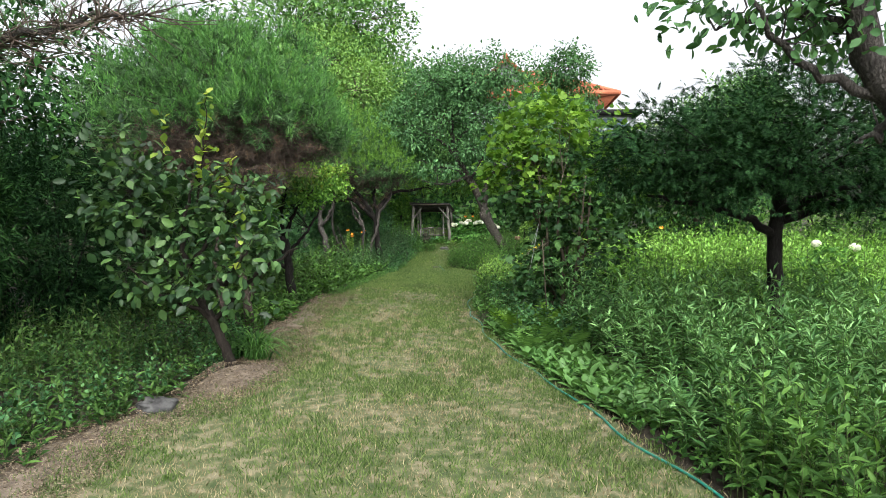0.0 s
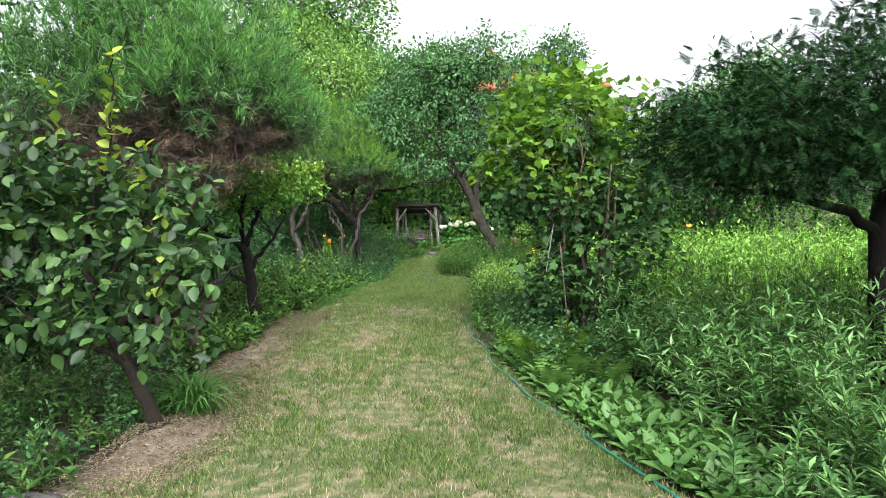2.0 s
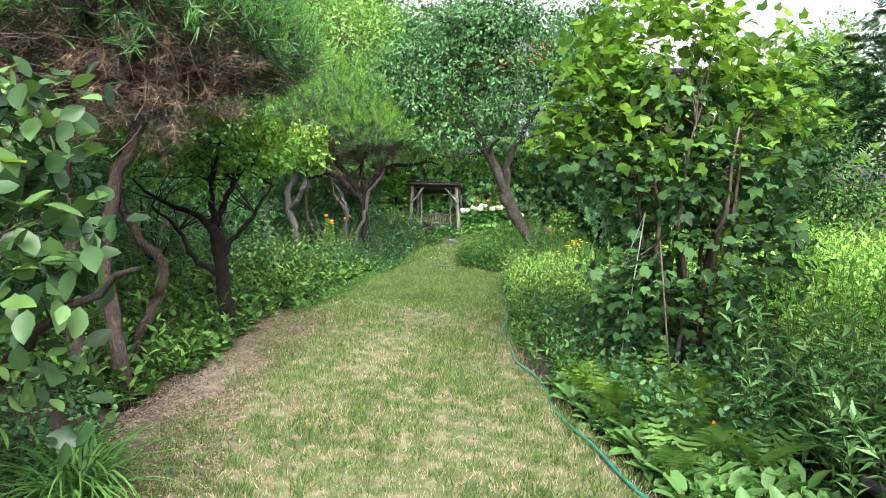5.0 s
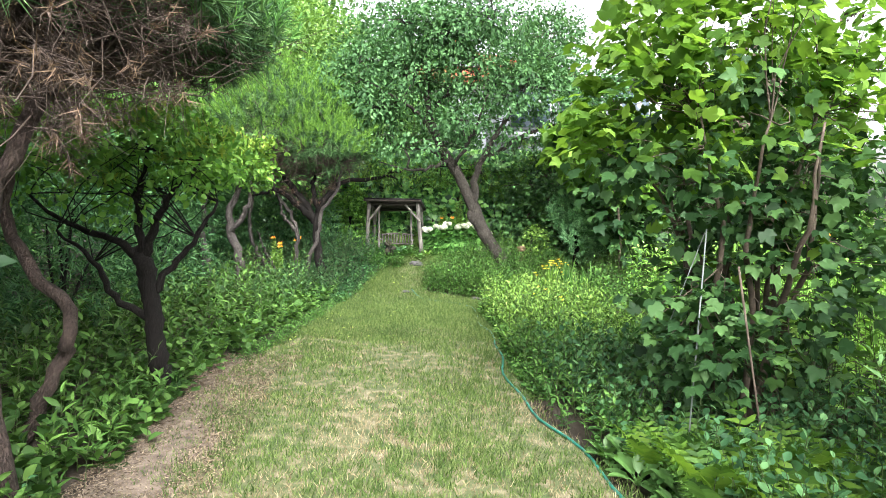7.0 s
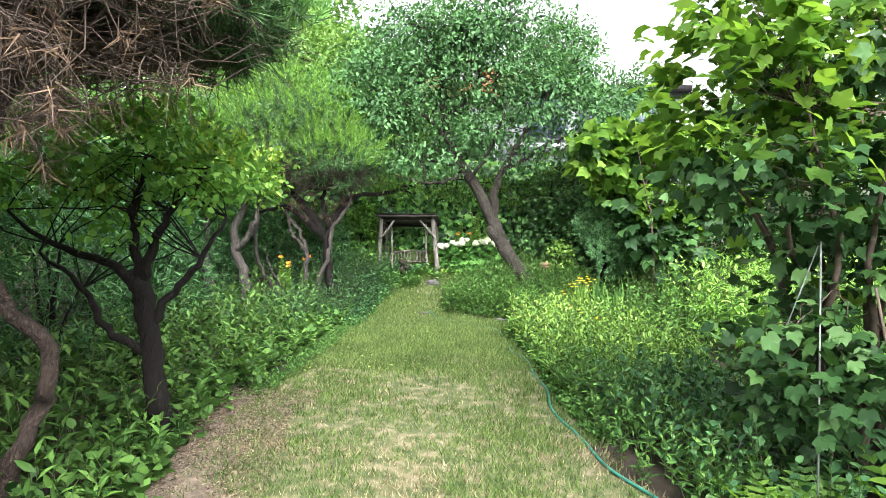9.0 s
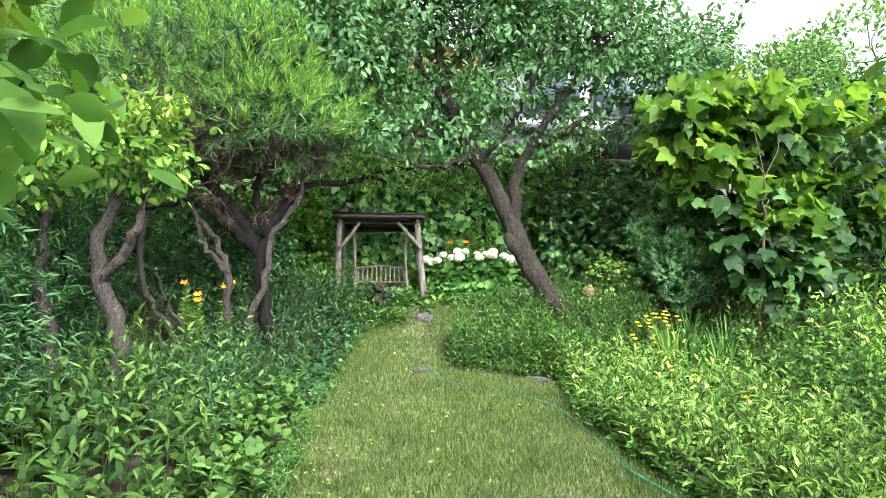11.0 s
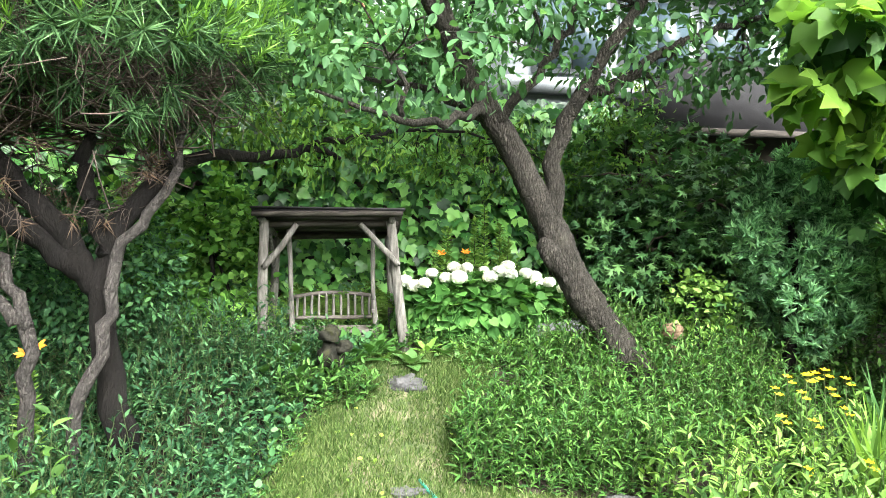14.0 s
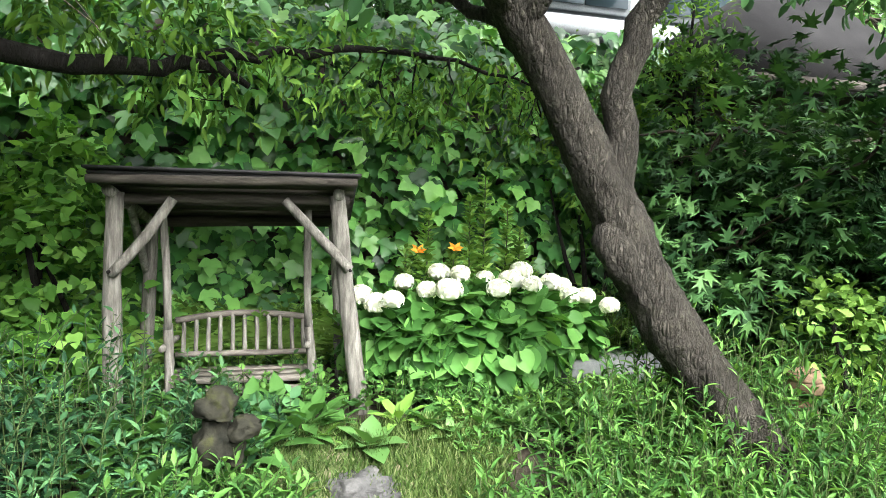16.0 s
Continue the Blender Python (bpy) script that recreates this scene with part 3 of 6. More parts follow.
def twigs(h, start, cen, r0=0.012, sag=0.12, sides=4):
    for c in cen:
        s = np.asarray(start)[rng.integers(len(start))] if np.ndim(start) == 2 else np.asarray(start)
        m = (s + c) / 2 + rng.normal(scale=.12, size=3) + (0, 0, sag)
        tube(h, curve([s, m, c], 6, .015), [r0, r0 * .3], sides, cap=False)


def near_twigs(h, starts, cen, r0=0.008):
    """Short twigs, each from the nearest of some places on the limbs."""
    starts = np.asarray(starts, float)
    for c in cen:
        s = starts[np.argmin(((starts - c) ** 2).sum(1))]
        tube(h, curve([s, (s + c) / 2 + rng.normal(scale=.06, size=3), c], 6, .012), [r0, r0 * .3], 4, cap=False)


def stems(hl, hs, x, y, height, shape, size, pairs, lift=0.5, lean=0.12, to=(0, 0), low=0.15, width=1.0, thick=.004, tip=.6, ground=G):
    """Upright leafy stems: leaves in a spiral up each one."""
    n = len(x)
    base = np.stack([x, y, ground(x, y) - 0.02], -1)
    top = base + np.stack([height * (rng.normal(scale=lean, size=n) + to[0]), height * (rng.normal(scale=lean, size=n) + to[1]), height], -1)
    k = np.arange(pairs)
    u = (low + (1 - low) * (k + .5) / pairs)[None] + rng.normal(scale=.03, size=(n, pairs))
    bend = (u ** 1.7)[..., None]
    pos = base[:, None] + np.array((0, 0, 1.0)) * ((top - base)[:, 2:3] * u)[..., None] + ((top - base) * (1, 1, 0))[:, None] * bend
    a = rng.random(n)[:, None] * 6.28 + k[None] * 2.4
    e = lift + rng.normal(scale=.3, size=(n, pairs)) + 0.5 * (u - .5)
    along = np.stack([np.cos(a) * np.cos(e), np.sin(a) * np.cos(e), np.sin(e)], -1)
    size = size * (0.6 + .6 * rng.random((n, pairs))) * (1 - (1 - tip) * u)
    face = np.stack([-np.cos(a) * .4, -np.sin(a) * .4, np.ones_like(a)], -1) + rng.normal(scale=.32, size=(n, pairs, 3))
    scatter(hl, shape, pos.reshape(-1, 3), along.reshape(-1, 3), face.reshape(-1, 3), size.ravel(), width)
    if hs is not None:
        m = base + np.array((0, 0, .5)) * (top - base) + ((top - base) * (1, 1, 0)) * .3
        for b, c, t in zip(base, m, top):
            tube(hs, np.array([b, c, t]), [thick, thick * .5], 3, cap=False)


def bed(n, x0, x1, y0, y1, ok=None):
    x, y = x0 + (x1 - x0) * rng.random(n), y0 + (y1 - y0) * rng.random(n)
    if ok is not None:
        m = ok(x, y)
        x, y = x[m], y[m]
    return x, y


def herb_bed(name, label, x, y, height, shape, size, pairs, mat, stem_mat=None, category="plants", **kw):
    hl, hs = Heap(), Heap()
    stems(hl, hs, x, y, height, shape, size, pairs, **kw)
    t = thing(name, label, category, (float(x.mean()), float(y.mean()), float(G(0, y.mean()))), kind="stuff")
    part("leaves", hl, mat, t)
    part("stems", hs, stem_mat or M_stem, t)
    return t


# ---------------------------------------------------------------- garden seat with a roof
SEAT = Matrix.Translation((-0.935, 20.42, 0.75)) @ Matrix.Rotation(radians(-5.7), 4, "Z")
seat = thing("swing_seat", "weathered grey log swing seat with a dark board roof", "garden seat", (-0.935, 20.42, 0.75))


def in_seat(pts):
    return np.array([SEAT @ Vector(p) for p in pts])


def log(name, a, b, r0, r1, mat, parent=None, sides=10, bend=0.01, label=""):
    h = Heap()
    tube(h, in_seat(curve([a, ((np.add(a, b)) / 2 + rng.normal(scale=bend, size=3)), b], 9)), [r0, (r0 + r1) / 2 * 1.04, r1], sides, 0.05)
    return part(name, h, mat, parent or seat, label, True)


log("post", (-.61, 0, -.06), (-.59, .03, 1.20), .047, .042, M_weathered)
log("post", (.69, -.02, -.06), (.55, .03, 1.20), .05, .043, M_weathered)
log("post", (-.66, .72, -.06), (-.57, .66, 1.05), .043, .038, M_weathered)
log("post", (.60, .72, -.06), (.55, .66, 1.05), .045, .04, M_weathered)
log("beam", (-.64, .66, 1.035), (.62, .66, 1.045), .035, .032, M_roofwood, sides=9)
log("beam", (-.64, .06, 1.165), (.62, .06, 1.17), .028, .028, M_roofwood, sides=9)
log("side_rail", (-.60, -.05, 1.21), (-.58, .76, 1.02), .03, .028, M_weathered)
log("side_rail", (.56, -.05, 1.21), (.56, .76, 1.02), .03, .028, M_weathered)
log("brace", (-.60, -.035, .77), (-.30, -.0, 1.17), .028, .025, M_weathered)
log("brace", (.62, -.035, .79), (.27, -.0, 1.17), .028, .025, M_weathered)
log("brace", (-.61, .69, .70), (-.58, .25, 1.14), .024, .022, M_weathered)
log("brace", (.60, .69, .62), (.57, .25, 1.14), .024, .022, M_weathered)
for x in (-.6, .62):
    h = Heap()
    tube(h, in_seat([(x, -.075, .79), (x, -.055, .79)]), [.009], 8)
    part("bolt", h, M_blkbark, seat, "dark bolt head")
# roof: boards below, felt above, fascia in front
roof = part_mesh("roof", (lambda hh: (box(hh, (-.68, -.12, 0), (.66, .86, .012), SEAT @ Matrix.Translation((0, 0, 1.262)) @ Matrix.Rotation(radians(-14), 4, "X")), hh.mesh("roof", M_felt))[1])(Heap()), seat, "black roofing felt")
for k in range(6):
    h = Heap()
    y0 = -.11 + k * .16
    box(h, (-.665, y0, -.024), (.645, y0 + .148, -.003), SEAT @ Matrix.Translation((0, 0, 1.262)) @ Matrix.Rotation(radians(-14), 4, "X"))
    b = part("board", h, M_roofwood, roof)
    b.matrix_parent_inverse = Matrix()
h = Heap()
tube(h, in_seat(curve([(-.675, -.13, 1.262), (-.1, -.135, 1.262), (.655, -.13, 1.268)], 10, .003)), [.022, .026, .022], 8, .06)
part("fascia", h, M_roofwood, seat, "dark half-round log along the roof's edge", True)
h = Heap()
box(h, (-.69, -.15, 0), (.675, -.02, .012), SEAT @ Matrix.Translation((0, 0, 1.292)) @ Matrix.Rotation(radians(-6), 4, "X") @ Matrix.Rotation(radians(.6), 4, "Y"))
part("roof_edge_board", h, M_felt, seat)
# hanging bench
for x in (-.40, .39):
    log("hanger", (x, .20, 1.12), (x + (.02 if x < 0 else .0), .20, .44), .022, .022, M_weathered, sides=7, bend=.004)
    log("hanger", (x + (.02 if x < 0 else 0), .21, .47), (x + (.03 if x < 0 else .03), .17, .03), .027, .025, M_weathered, sides=7, bend=.004)
    log("arm", (x, .14, .34), (x, .52, .33), .02, .02, M_weathered, sides=7, bend=.003)
bench = part_mesh("bench", (lambda hh: (box(hh, (-.39, .16, .13), (.40, .24, .158), SEAT), box(hh, (-.39, .26, .135), (.40, .34, .16), SEAT), box(hh, (-.39, .36, .138), (.40, .44, .162), SEAT), hh.mesh("bench", M_weathered_x))[3])(Heap()), seat, "grey slatted seat boards")
log("rail", (-.40, .47, .235), (.41, .47, .235), .018, .018, M_weathered_x, sides=8, bend=.004)
log("rail", (-.40, .17, .09), (.42, .17, .09), .02, .02, M_weathered_x, sides=8, bend=.004)
h = Heap()
tube(h, in_seat(curve([(-.40, .49, .44), (-.2, .50, .468), (0, .50, .48), (.2, .50, .468), (.41, .49, .445)], 14)), [.02], 8, .04)
part("top_rail", h, M_weathered_x, seat, smooth=True)
for k in range(11):
    x = -.36 + k * .072
    z1 = .44 + .04 * (1 - (x / .4) ** 2)
    log("spindle", (x, .48, .23), (x * .98, .495, z1), .014, .013, M_weathered, sides=6, bend=.004)


# ---------------------------------------------------------------- leaning cherry tree
def limb(h, pts, radii, n=16, sides=10, wob=.04, jitter=.012):
    tube(h, curve(pts, n, jitter), radii, sides, wob)


def furrow(h, deep):
    """Scaly ridges and furrows pushed into the bark's mesh."""
    v = h.v
    for k in range(len(v)):
        p = v[k]
        c = p - np.array([(np.interp(q[2], [.5, .88, 1.52, 1.78, 2.62, 3.4, 5.2], [1.64, 1.42, 1.02, .93, .52, .05, -.2]), 19.55, q[2]) for q in p])
        d = unit(c * (1, 1, 0))
        amp = np.array([(.55 - abs(noise.noise(Vector((q[0] * 20 + q[2] * 8, q[1] * 20, q[2] * 4))))) * 1.0 + .5 * noise.noise(Vector((q[0] * 40, q[1] * 40, q[2] * 14))) + .8 * noise.noise(Vector((q[0] * 5, q[1] * 5, q[2] * 4))) for q in p])
        v[k] = p + d * (deep * amp)[:, None]


t = thing("cherry_tree", "old leaning cherry tree with rough grey bark", "tree", (1.5, 19.33, .78))
h = Heap()
limb(h, [(1.64, 19.3, .5), (1.42, 19.36, .88), (1.2, 19.45, 1.2), (1.02, 19.54, 1.52), (.93, 19.6, 1.78), (.735, 19.66, 2.2), (.52, 19.7, 2.62), (.27, 19.72, 3.0), (.05, 19.72, 3.4), (-.15, 19.74, 4.1), (-.2, 19.8, 5.2)], [.165, .138, .126, .126, .13, .112, .104, .1, .088, .065, .03], 190, 48, 0, 0)
# burr
tube(h, curve([(1.0, 19.52, 1.42), (.93, 19.5, 1.55), (.85, 19.52, 1.68), (.83, 19.56, 1.76), (.88, 19.6, 1.82)], 18), [.05, .075, .085, .08, .04], 16, .03)
furrow(h, .03)
part("trunk", h, M_cherrybark, t, smooth=True)
BOUGHS = [
    ([(.95, 19.6, 1.7), (.90, 19.62, 2.2), (.94, 19.6, 2.65), (1.12, 19.5, 3.05), (1.5, 19.3, 3.7), (1.9, 19.1, 4.3)], [.1, .085, .075, .06, .045, .02]),
    ([(1.17, 19.55, 3.0), (1.5, 19.5, 3.15), (1.95, 19.4, 3.5), (2.5, 19.3, 3.65), (3.0, 19.2, 3.9)], [.05, .045, .035, .025, .012]),
    ([(.35, 19.7, 2.85), (.2, 19.5, 2.85), (.0, 19.2, 2.72), (-.5, 18.9, 2.65), (-1.1, 18.7, 2.78)], [.05, .045, .035, .025, .01]),
    ([(.0, 19.72, 3.5), (-.3, 19.5, 3.8), (-.7, 19.2, 4.1), (-1.5, 19.0, 4.5)], [.055, .045, .03, .012]),
    ([(-.1, 19.74, 3.9), (.4, 19.8, 4.6), (.8, 20.0, 5.4)], [.05, .035, .015]),
    ([(.5, 19.7, 2.6), (.2, 20.0, 2.95), (-.3, 20.3, 3.2), (-1.0, 20.4, 3.3)], [.045, .035, .025, .01]),
    ([(.4, 19.68, 2.75), (.8, 19.2, 3.4), (1.1, 18.8, 4.2)], [.045, .03, .012]),
]
ends = []
for pts, rr in BOUGHS:
    h = Heap()
    limb(h, pts, rr, 18, 9, .04, .02)
    part("limb", h, M_cherrybark, t, smooth=True)
    ends += [pts[-1], pts[-2], pts[len(pts) // 2]]
h, hb = Heap(), Heap()
for c, r, n in (((-.5, 19.7, 4.7), (1.1, 1.2, .8), 260), ((.9, 19.7, 4.8), (1.0, 1.1, .8), 240), ((.2, 19.5, 5.6), (.9, .9, .7), 200), ((1.9, 19.3, 4.5), (.9, .9, .65), 200), ((2.9, 19.3, 4.0), (.8, .7, .5), 150), ((2.4, 19.6, 5.1), (.7, .7, .5), 110), ((-1.3, 19.4, 4.0), (.9, .9, .6), 200), ((-2.2, 19.4, 4.4), (.9, .8, .6), 170), ((-1.6, 19.5, 5.0), (.8, .8, .5), 130), ((3.5, 19.8, 4.6), (.9, .7, .55), 150), ((1.6, 19.5, 3.3), (.9, .5, .25), 34), ((2.6, 19.4, 3.3), (.6, .5, .28), 24), ((-.6, 18.9, 3.05), (1.1, .8, .3), 60), ((1.2, 19.6, 6.0), (1.2, 1.0, .8), 240), ((-.7, 19.6, 5.8), (1.1, 1.0, .7), 200),
                ((.5, 19.3, 3.7), (.7, .8, .4), 80), ((1.5, 19.4, 3.75), (.6, .7, .4), 40), ((-1.6, 20.3, 3.4), (1.1, .7, .35), 60), ((2.9, 19.3, 3.5), (.8, .6, .4), 36), ((.6, 19.9, 6.0), (1.1, 1.0, .7), 160)):
    cen, out = blob(c, r, n, .35, .75, c[0])
    leaves_at(h, T_OVAL, cen, out, 10, .11, .092, .45, .6, .72)
    e = np.array(ends)
    e = e[np.argmin(((e - np.array(c)) ** 2).sum(1))]
    tube(hb, curve([e, (e + np.array(c)) / 2 + rng.normal(scale=.1, size=3), c], 8, .02), [.022, .012], 6)
    twigs(hb, np.array([c]), cen[:: 9], .01, .05)
part("crown", h, M_cherry, t)
part("twigs", hb, M_cherrybark, t)

# ---------------------------------------------------------------- pines on the left border


def star(h, cen, out, per, length, width):
    """Long needles standing out all round the end of a shoot."""
    n = len(cen) * per
    if not n:
        return
    c, o = np.repeat(cen, per, 0), np.repeat(out, per, 0)
    along = unit(rng.normal(size=(n, 3))) + o * .55 - (0, 0, .12)
    scatter(h, T_NEEDLE, c, along, rng.normal(size=(n, 3)), length * (.75 + .4 * rng.random(n)), width)


def pine(name, label, base, trunks, lobes, bark, dead=0.6, needle=.14, per=44, wide=2.0, floor=0.0, young=None, brown=()):
    t = thing(name, label, "pine tree", base)
    tips = []
    for pts, rr in trunks:
        h = Heap()
        limb(h, pts, rr, 22, 9, .06, .018)
        part("trunk", h, bark, t, smooth=True)
        tips.append(curve(pts, 30)[16:])
    tips = np.concatenate(tips)
    high = tips[tips[:, 2] > floor - .3]
    hn, ho, ht, hd = Heap(), Heap(), Heap(), Heap()
    for c, r, n in lobes:
        cen, out = blob(c, r, n, .8, .3, c[1])
        keep = (cen[:, 2] > c[2] - r[2] * .25) & (cen[:, 2] > floor + .25 * rng.random(len(cen)) + .3 * np.sin(cen[:, 0] * 2.6 + 1) * np.sin(cen[:, 1] * 2.1))
        cen, out = cen[keep], out[keep]
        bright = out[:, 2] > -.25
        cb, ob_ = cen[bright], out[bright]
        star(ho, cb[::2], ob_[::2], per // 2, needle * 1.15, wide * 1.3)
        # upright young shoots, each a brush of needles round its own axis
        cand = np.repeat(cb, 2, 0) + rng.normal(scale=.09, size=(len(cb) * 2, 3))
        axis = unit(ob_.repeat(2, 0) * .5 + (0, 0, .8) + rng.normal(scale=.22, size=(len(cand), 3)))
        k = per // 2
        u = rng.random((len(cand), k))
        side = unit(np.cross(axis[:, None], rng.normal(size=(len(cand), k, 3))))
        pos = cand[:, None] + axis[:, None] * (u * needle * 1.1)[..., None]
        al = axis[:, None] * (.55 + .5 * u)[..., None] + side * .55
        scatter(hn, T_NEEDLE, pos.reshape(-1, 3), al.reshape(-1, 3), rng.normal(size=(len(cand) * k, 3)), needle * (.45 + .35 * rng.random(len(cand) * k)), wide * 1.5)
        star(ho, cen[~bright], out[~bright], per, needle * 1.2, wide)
        c2, o2 = blob((c[0], c[1], c[2] - r[2] * .08), (r[0] * .86, r[1] * .86, r[2] * .72), n // 2, .6, .3, c[0])
        up = c2[:, 2] > floor + .1
        tufts(ho, c2[up], o2[up], per, needle, wide, .2)
        twigs(ht, high, cen[:: 45], .014, .12)
        # bare dead twigs below the canopy
        m = int(n * dead)
        a = rng.random(m) * 6.28
        q = np.sqrt(rng.random(m))
        end = np.stack([c[0] + np.cos(a) * q * r[0] * .95, c[1] + np.sin(a) * q * r[1] * .95, c[2] - r[2] * (.05 + .35 * rng.random(m))], -1)
        for e in end:
            s = high[rng.integers(len(high))] * .75 + e * .25 + rng.normal(scale=.06, size=3)
            tube(hd, curve([s, (s + e) / 2 + rng.normal(scale=.13, size=3), e], 7, .03), [.008, .002], 3, cap=False)
            for _ in range(4):
                p = s + (e - s) * (.45 + .55 * rng.random())
                tube(hd, np.array([p, p + rng.normal(scale=.13, size=3), p + rng.normal(scale=.2, size=3)]), [.005, .0015], 3, cap=False)
    hz = Heap()
    for c, r, n in brown:
        # a thick tangle of dead twigs that still hold some brown needles
        end, out = blob(c, r, n, .25, .4, c[0])
        for e, o in zip(end, out):
            s = high[np.argmin(((high - e) ** 2).sum(1) * (.6 + rng.random(len(high))))] * .5 + e * .5 + rng.normal(scale=.12, size=3)
            m = (s + e) / 2 + rng.normal(scale=.1, size=3)
            tube(hd, curve([s, m, e], 6, .02), [.006, .002], 3, cap=False)
            for _ in range(11):
                p = s + (e - s) * (.25 + .75 * rng.random())
                q = p + unit(e - s + rng.normal(scale=.25, size=3)) * .12 + rng.normal(scale=.1, size=3) - (0, 0, .04)
                tube(hd, np.array([p, (p + q) / 2 + rng.normal(scale=.03, size=3), q]), [.003, .001], 3, cap=False)
        tufts(hz, end, out, 16, .11, 1.8, -.1)
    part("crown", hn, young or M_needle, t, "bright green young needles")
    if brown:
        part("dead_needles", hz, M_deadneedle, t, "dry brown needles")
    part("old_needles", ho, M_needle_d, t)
    part("branches", ht, bark, t)
    part("dead_twigs", hd, M_deadtwig, t, "bare brown dead twigs under the canopy")
    return t


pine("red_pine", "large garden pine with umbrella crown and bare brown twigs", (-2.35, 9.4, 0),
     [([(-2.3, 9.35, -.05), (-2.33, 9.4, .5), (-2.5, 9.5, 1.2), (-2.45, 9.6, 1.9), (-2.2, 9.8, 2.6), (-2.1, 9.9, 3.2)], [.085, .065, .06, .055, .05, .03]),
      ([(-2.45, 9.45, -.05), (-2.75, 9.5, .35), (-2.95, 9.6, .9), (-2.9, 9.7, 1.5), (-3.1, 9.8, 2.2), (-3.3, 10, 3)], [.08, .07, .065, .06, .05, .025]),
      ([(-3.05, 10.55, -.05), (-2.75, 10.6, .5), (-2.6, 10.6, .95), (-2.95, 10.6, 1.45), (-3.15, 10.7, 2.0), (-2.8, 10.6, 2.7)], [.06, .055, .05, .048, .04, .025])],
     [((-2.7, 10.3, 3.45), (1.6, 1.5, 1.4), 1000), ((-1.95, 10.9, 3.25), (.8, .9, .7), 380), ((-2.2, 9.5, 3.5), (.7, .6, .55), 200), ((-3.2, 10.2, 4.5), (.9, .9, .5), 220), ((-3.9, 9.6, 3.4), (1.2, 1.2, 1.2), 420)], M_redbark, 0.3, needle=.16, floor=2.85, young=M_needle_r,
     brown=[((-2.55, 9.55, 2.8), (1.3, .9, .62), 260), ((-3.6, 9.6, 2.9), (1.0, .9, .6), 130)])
SP, SK = np.array((-2.72, 18.8, .06)), 1.14


def grown(pts):
    """The spreading pine's points, given from its foot."""
    return [tuple(SP + SK * np.array(p)) for p in pts]


pine("spreading_pine", "many-stemmed garden pine with crooked grey trunks", tuple(SP),
     [(grown([(.0, 0, -.1), (-.1, 0, .5), (-.07, 0, 1.0), (-.16, .05, 1.4), (-.45, .1, 1.75), (-.65, .2, 2.5)]), [.056, .044, .042, .037, .032, .022]),
      (grown([(.06, .05, -.1), (.12, 0, .5), (.3, 0, 1.0), (.36, .05, 1.45), (.6, .1, 1.8), (.75, .2, 2.4)]), [.054, .042, .04, .038, .032, .022]),
      (grown([(-.3, .05, -.1), (-.62, 0, .45), (-.88, 0, .95), (-.95, .1, 1.5), (-.8, .2, 2.1)]), [.043, .038, .036, .033, .022]),
      (grown([(-.24, -.05, -.1), (-.45, -.05, .4), (-.66, -.02, .8), (-.8, .0, 1.1)]), [.028, .025, .022, .012]),
      (grown([(-.06, 0, 1.1), (-.3, -.05, 1.4), (-.42, 0, 1.8)]), [.036, .03, .015])],
     [(tuple(SP + SK * np.array((-.5, .3, 3.0))), (1.5, 1.35, 1.3), 820), (tuple(SP + SK * np.array((.42, .1, 2.62))), (.85, .95, .62), 420)], M_greybark, 0.3, .16, floor=2.5,
     brown=[(tuple(SP + SK * np.array((-.1, .1, 1.95))), (.9, .6, .4), 40)])

# two pale crooked trunks with a small top of leaves
CT, CK = np.array((-3.62, 17.3, 0)), 1.14
t = thing("crooked_tree", "small tree with two pale crooked trunks", "tree", tuple(CT))
for pts, rr in (([(0, 0, -.1), (.1, 0, .4), (.08, .05, .85), (-.1, .1, 1.3), (.02, .1, 1.8), (.26, .1, 2.3)], [.1, .085, .08, .068, .055, .03]),
                ([(-.22, 0, -.1), (-.42, 0, .4), (-.46, .05, .85), (-.55, .1, 1.3), (-.4, .1, 1.9)], [.09, .078, .072, .055, .03]),
                ([(-.2, 0, .1), (-.5, -.1, .5), (-.8, -.1, .62)], [.05, .04, .02]),
                ([(-.05, .08, 1.2), (.22, .05, 1.6), (.3, .1, 2.1)], [.05, .045, .02])):
    h = Heap()
    limb(h, [tuple(CT + CK * np.array(p)) for p in pts], rr, 22, 11, .06, .015)
    part("trunk", h, M_greybark, t, smooth=True)
h, h2 = Heap(), Heap()
for c, r, n in (((.0, .1, 2.35), (.75, .75, .45), 120), ((-.7, .1, 2.2), (.6, .6, .45), 70), ((.3, .0, 2.05), (.3, .3, .2), 14)):
    cen, out = blob(CT + CK * np.array(c), r, n, .4, .4, 2 + c[0])
    leaves_at(h, T_OVAL, cen, out, 9, .1, .10, .2, .6, .8)
    up = cen[out[:, 2] > .35]
    leaves_at(h2, T_WIDELANCE, up, np.tile((0, 0, 1.0), (len(up), 1)), 6, .06, .13, -.1)
part("crown", h, M_plum, t)
part("shoots", h2, M_shoot, t, "pale yellow-green young shoots")

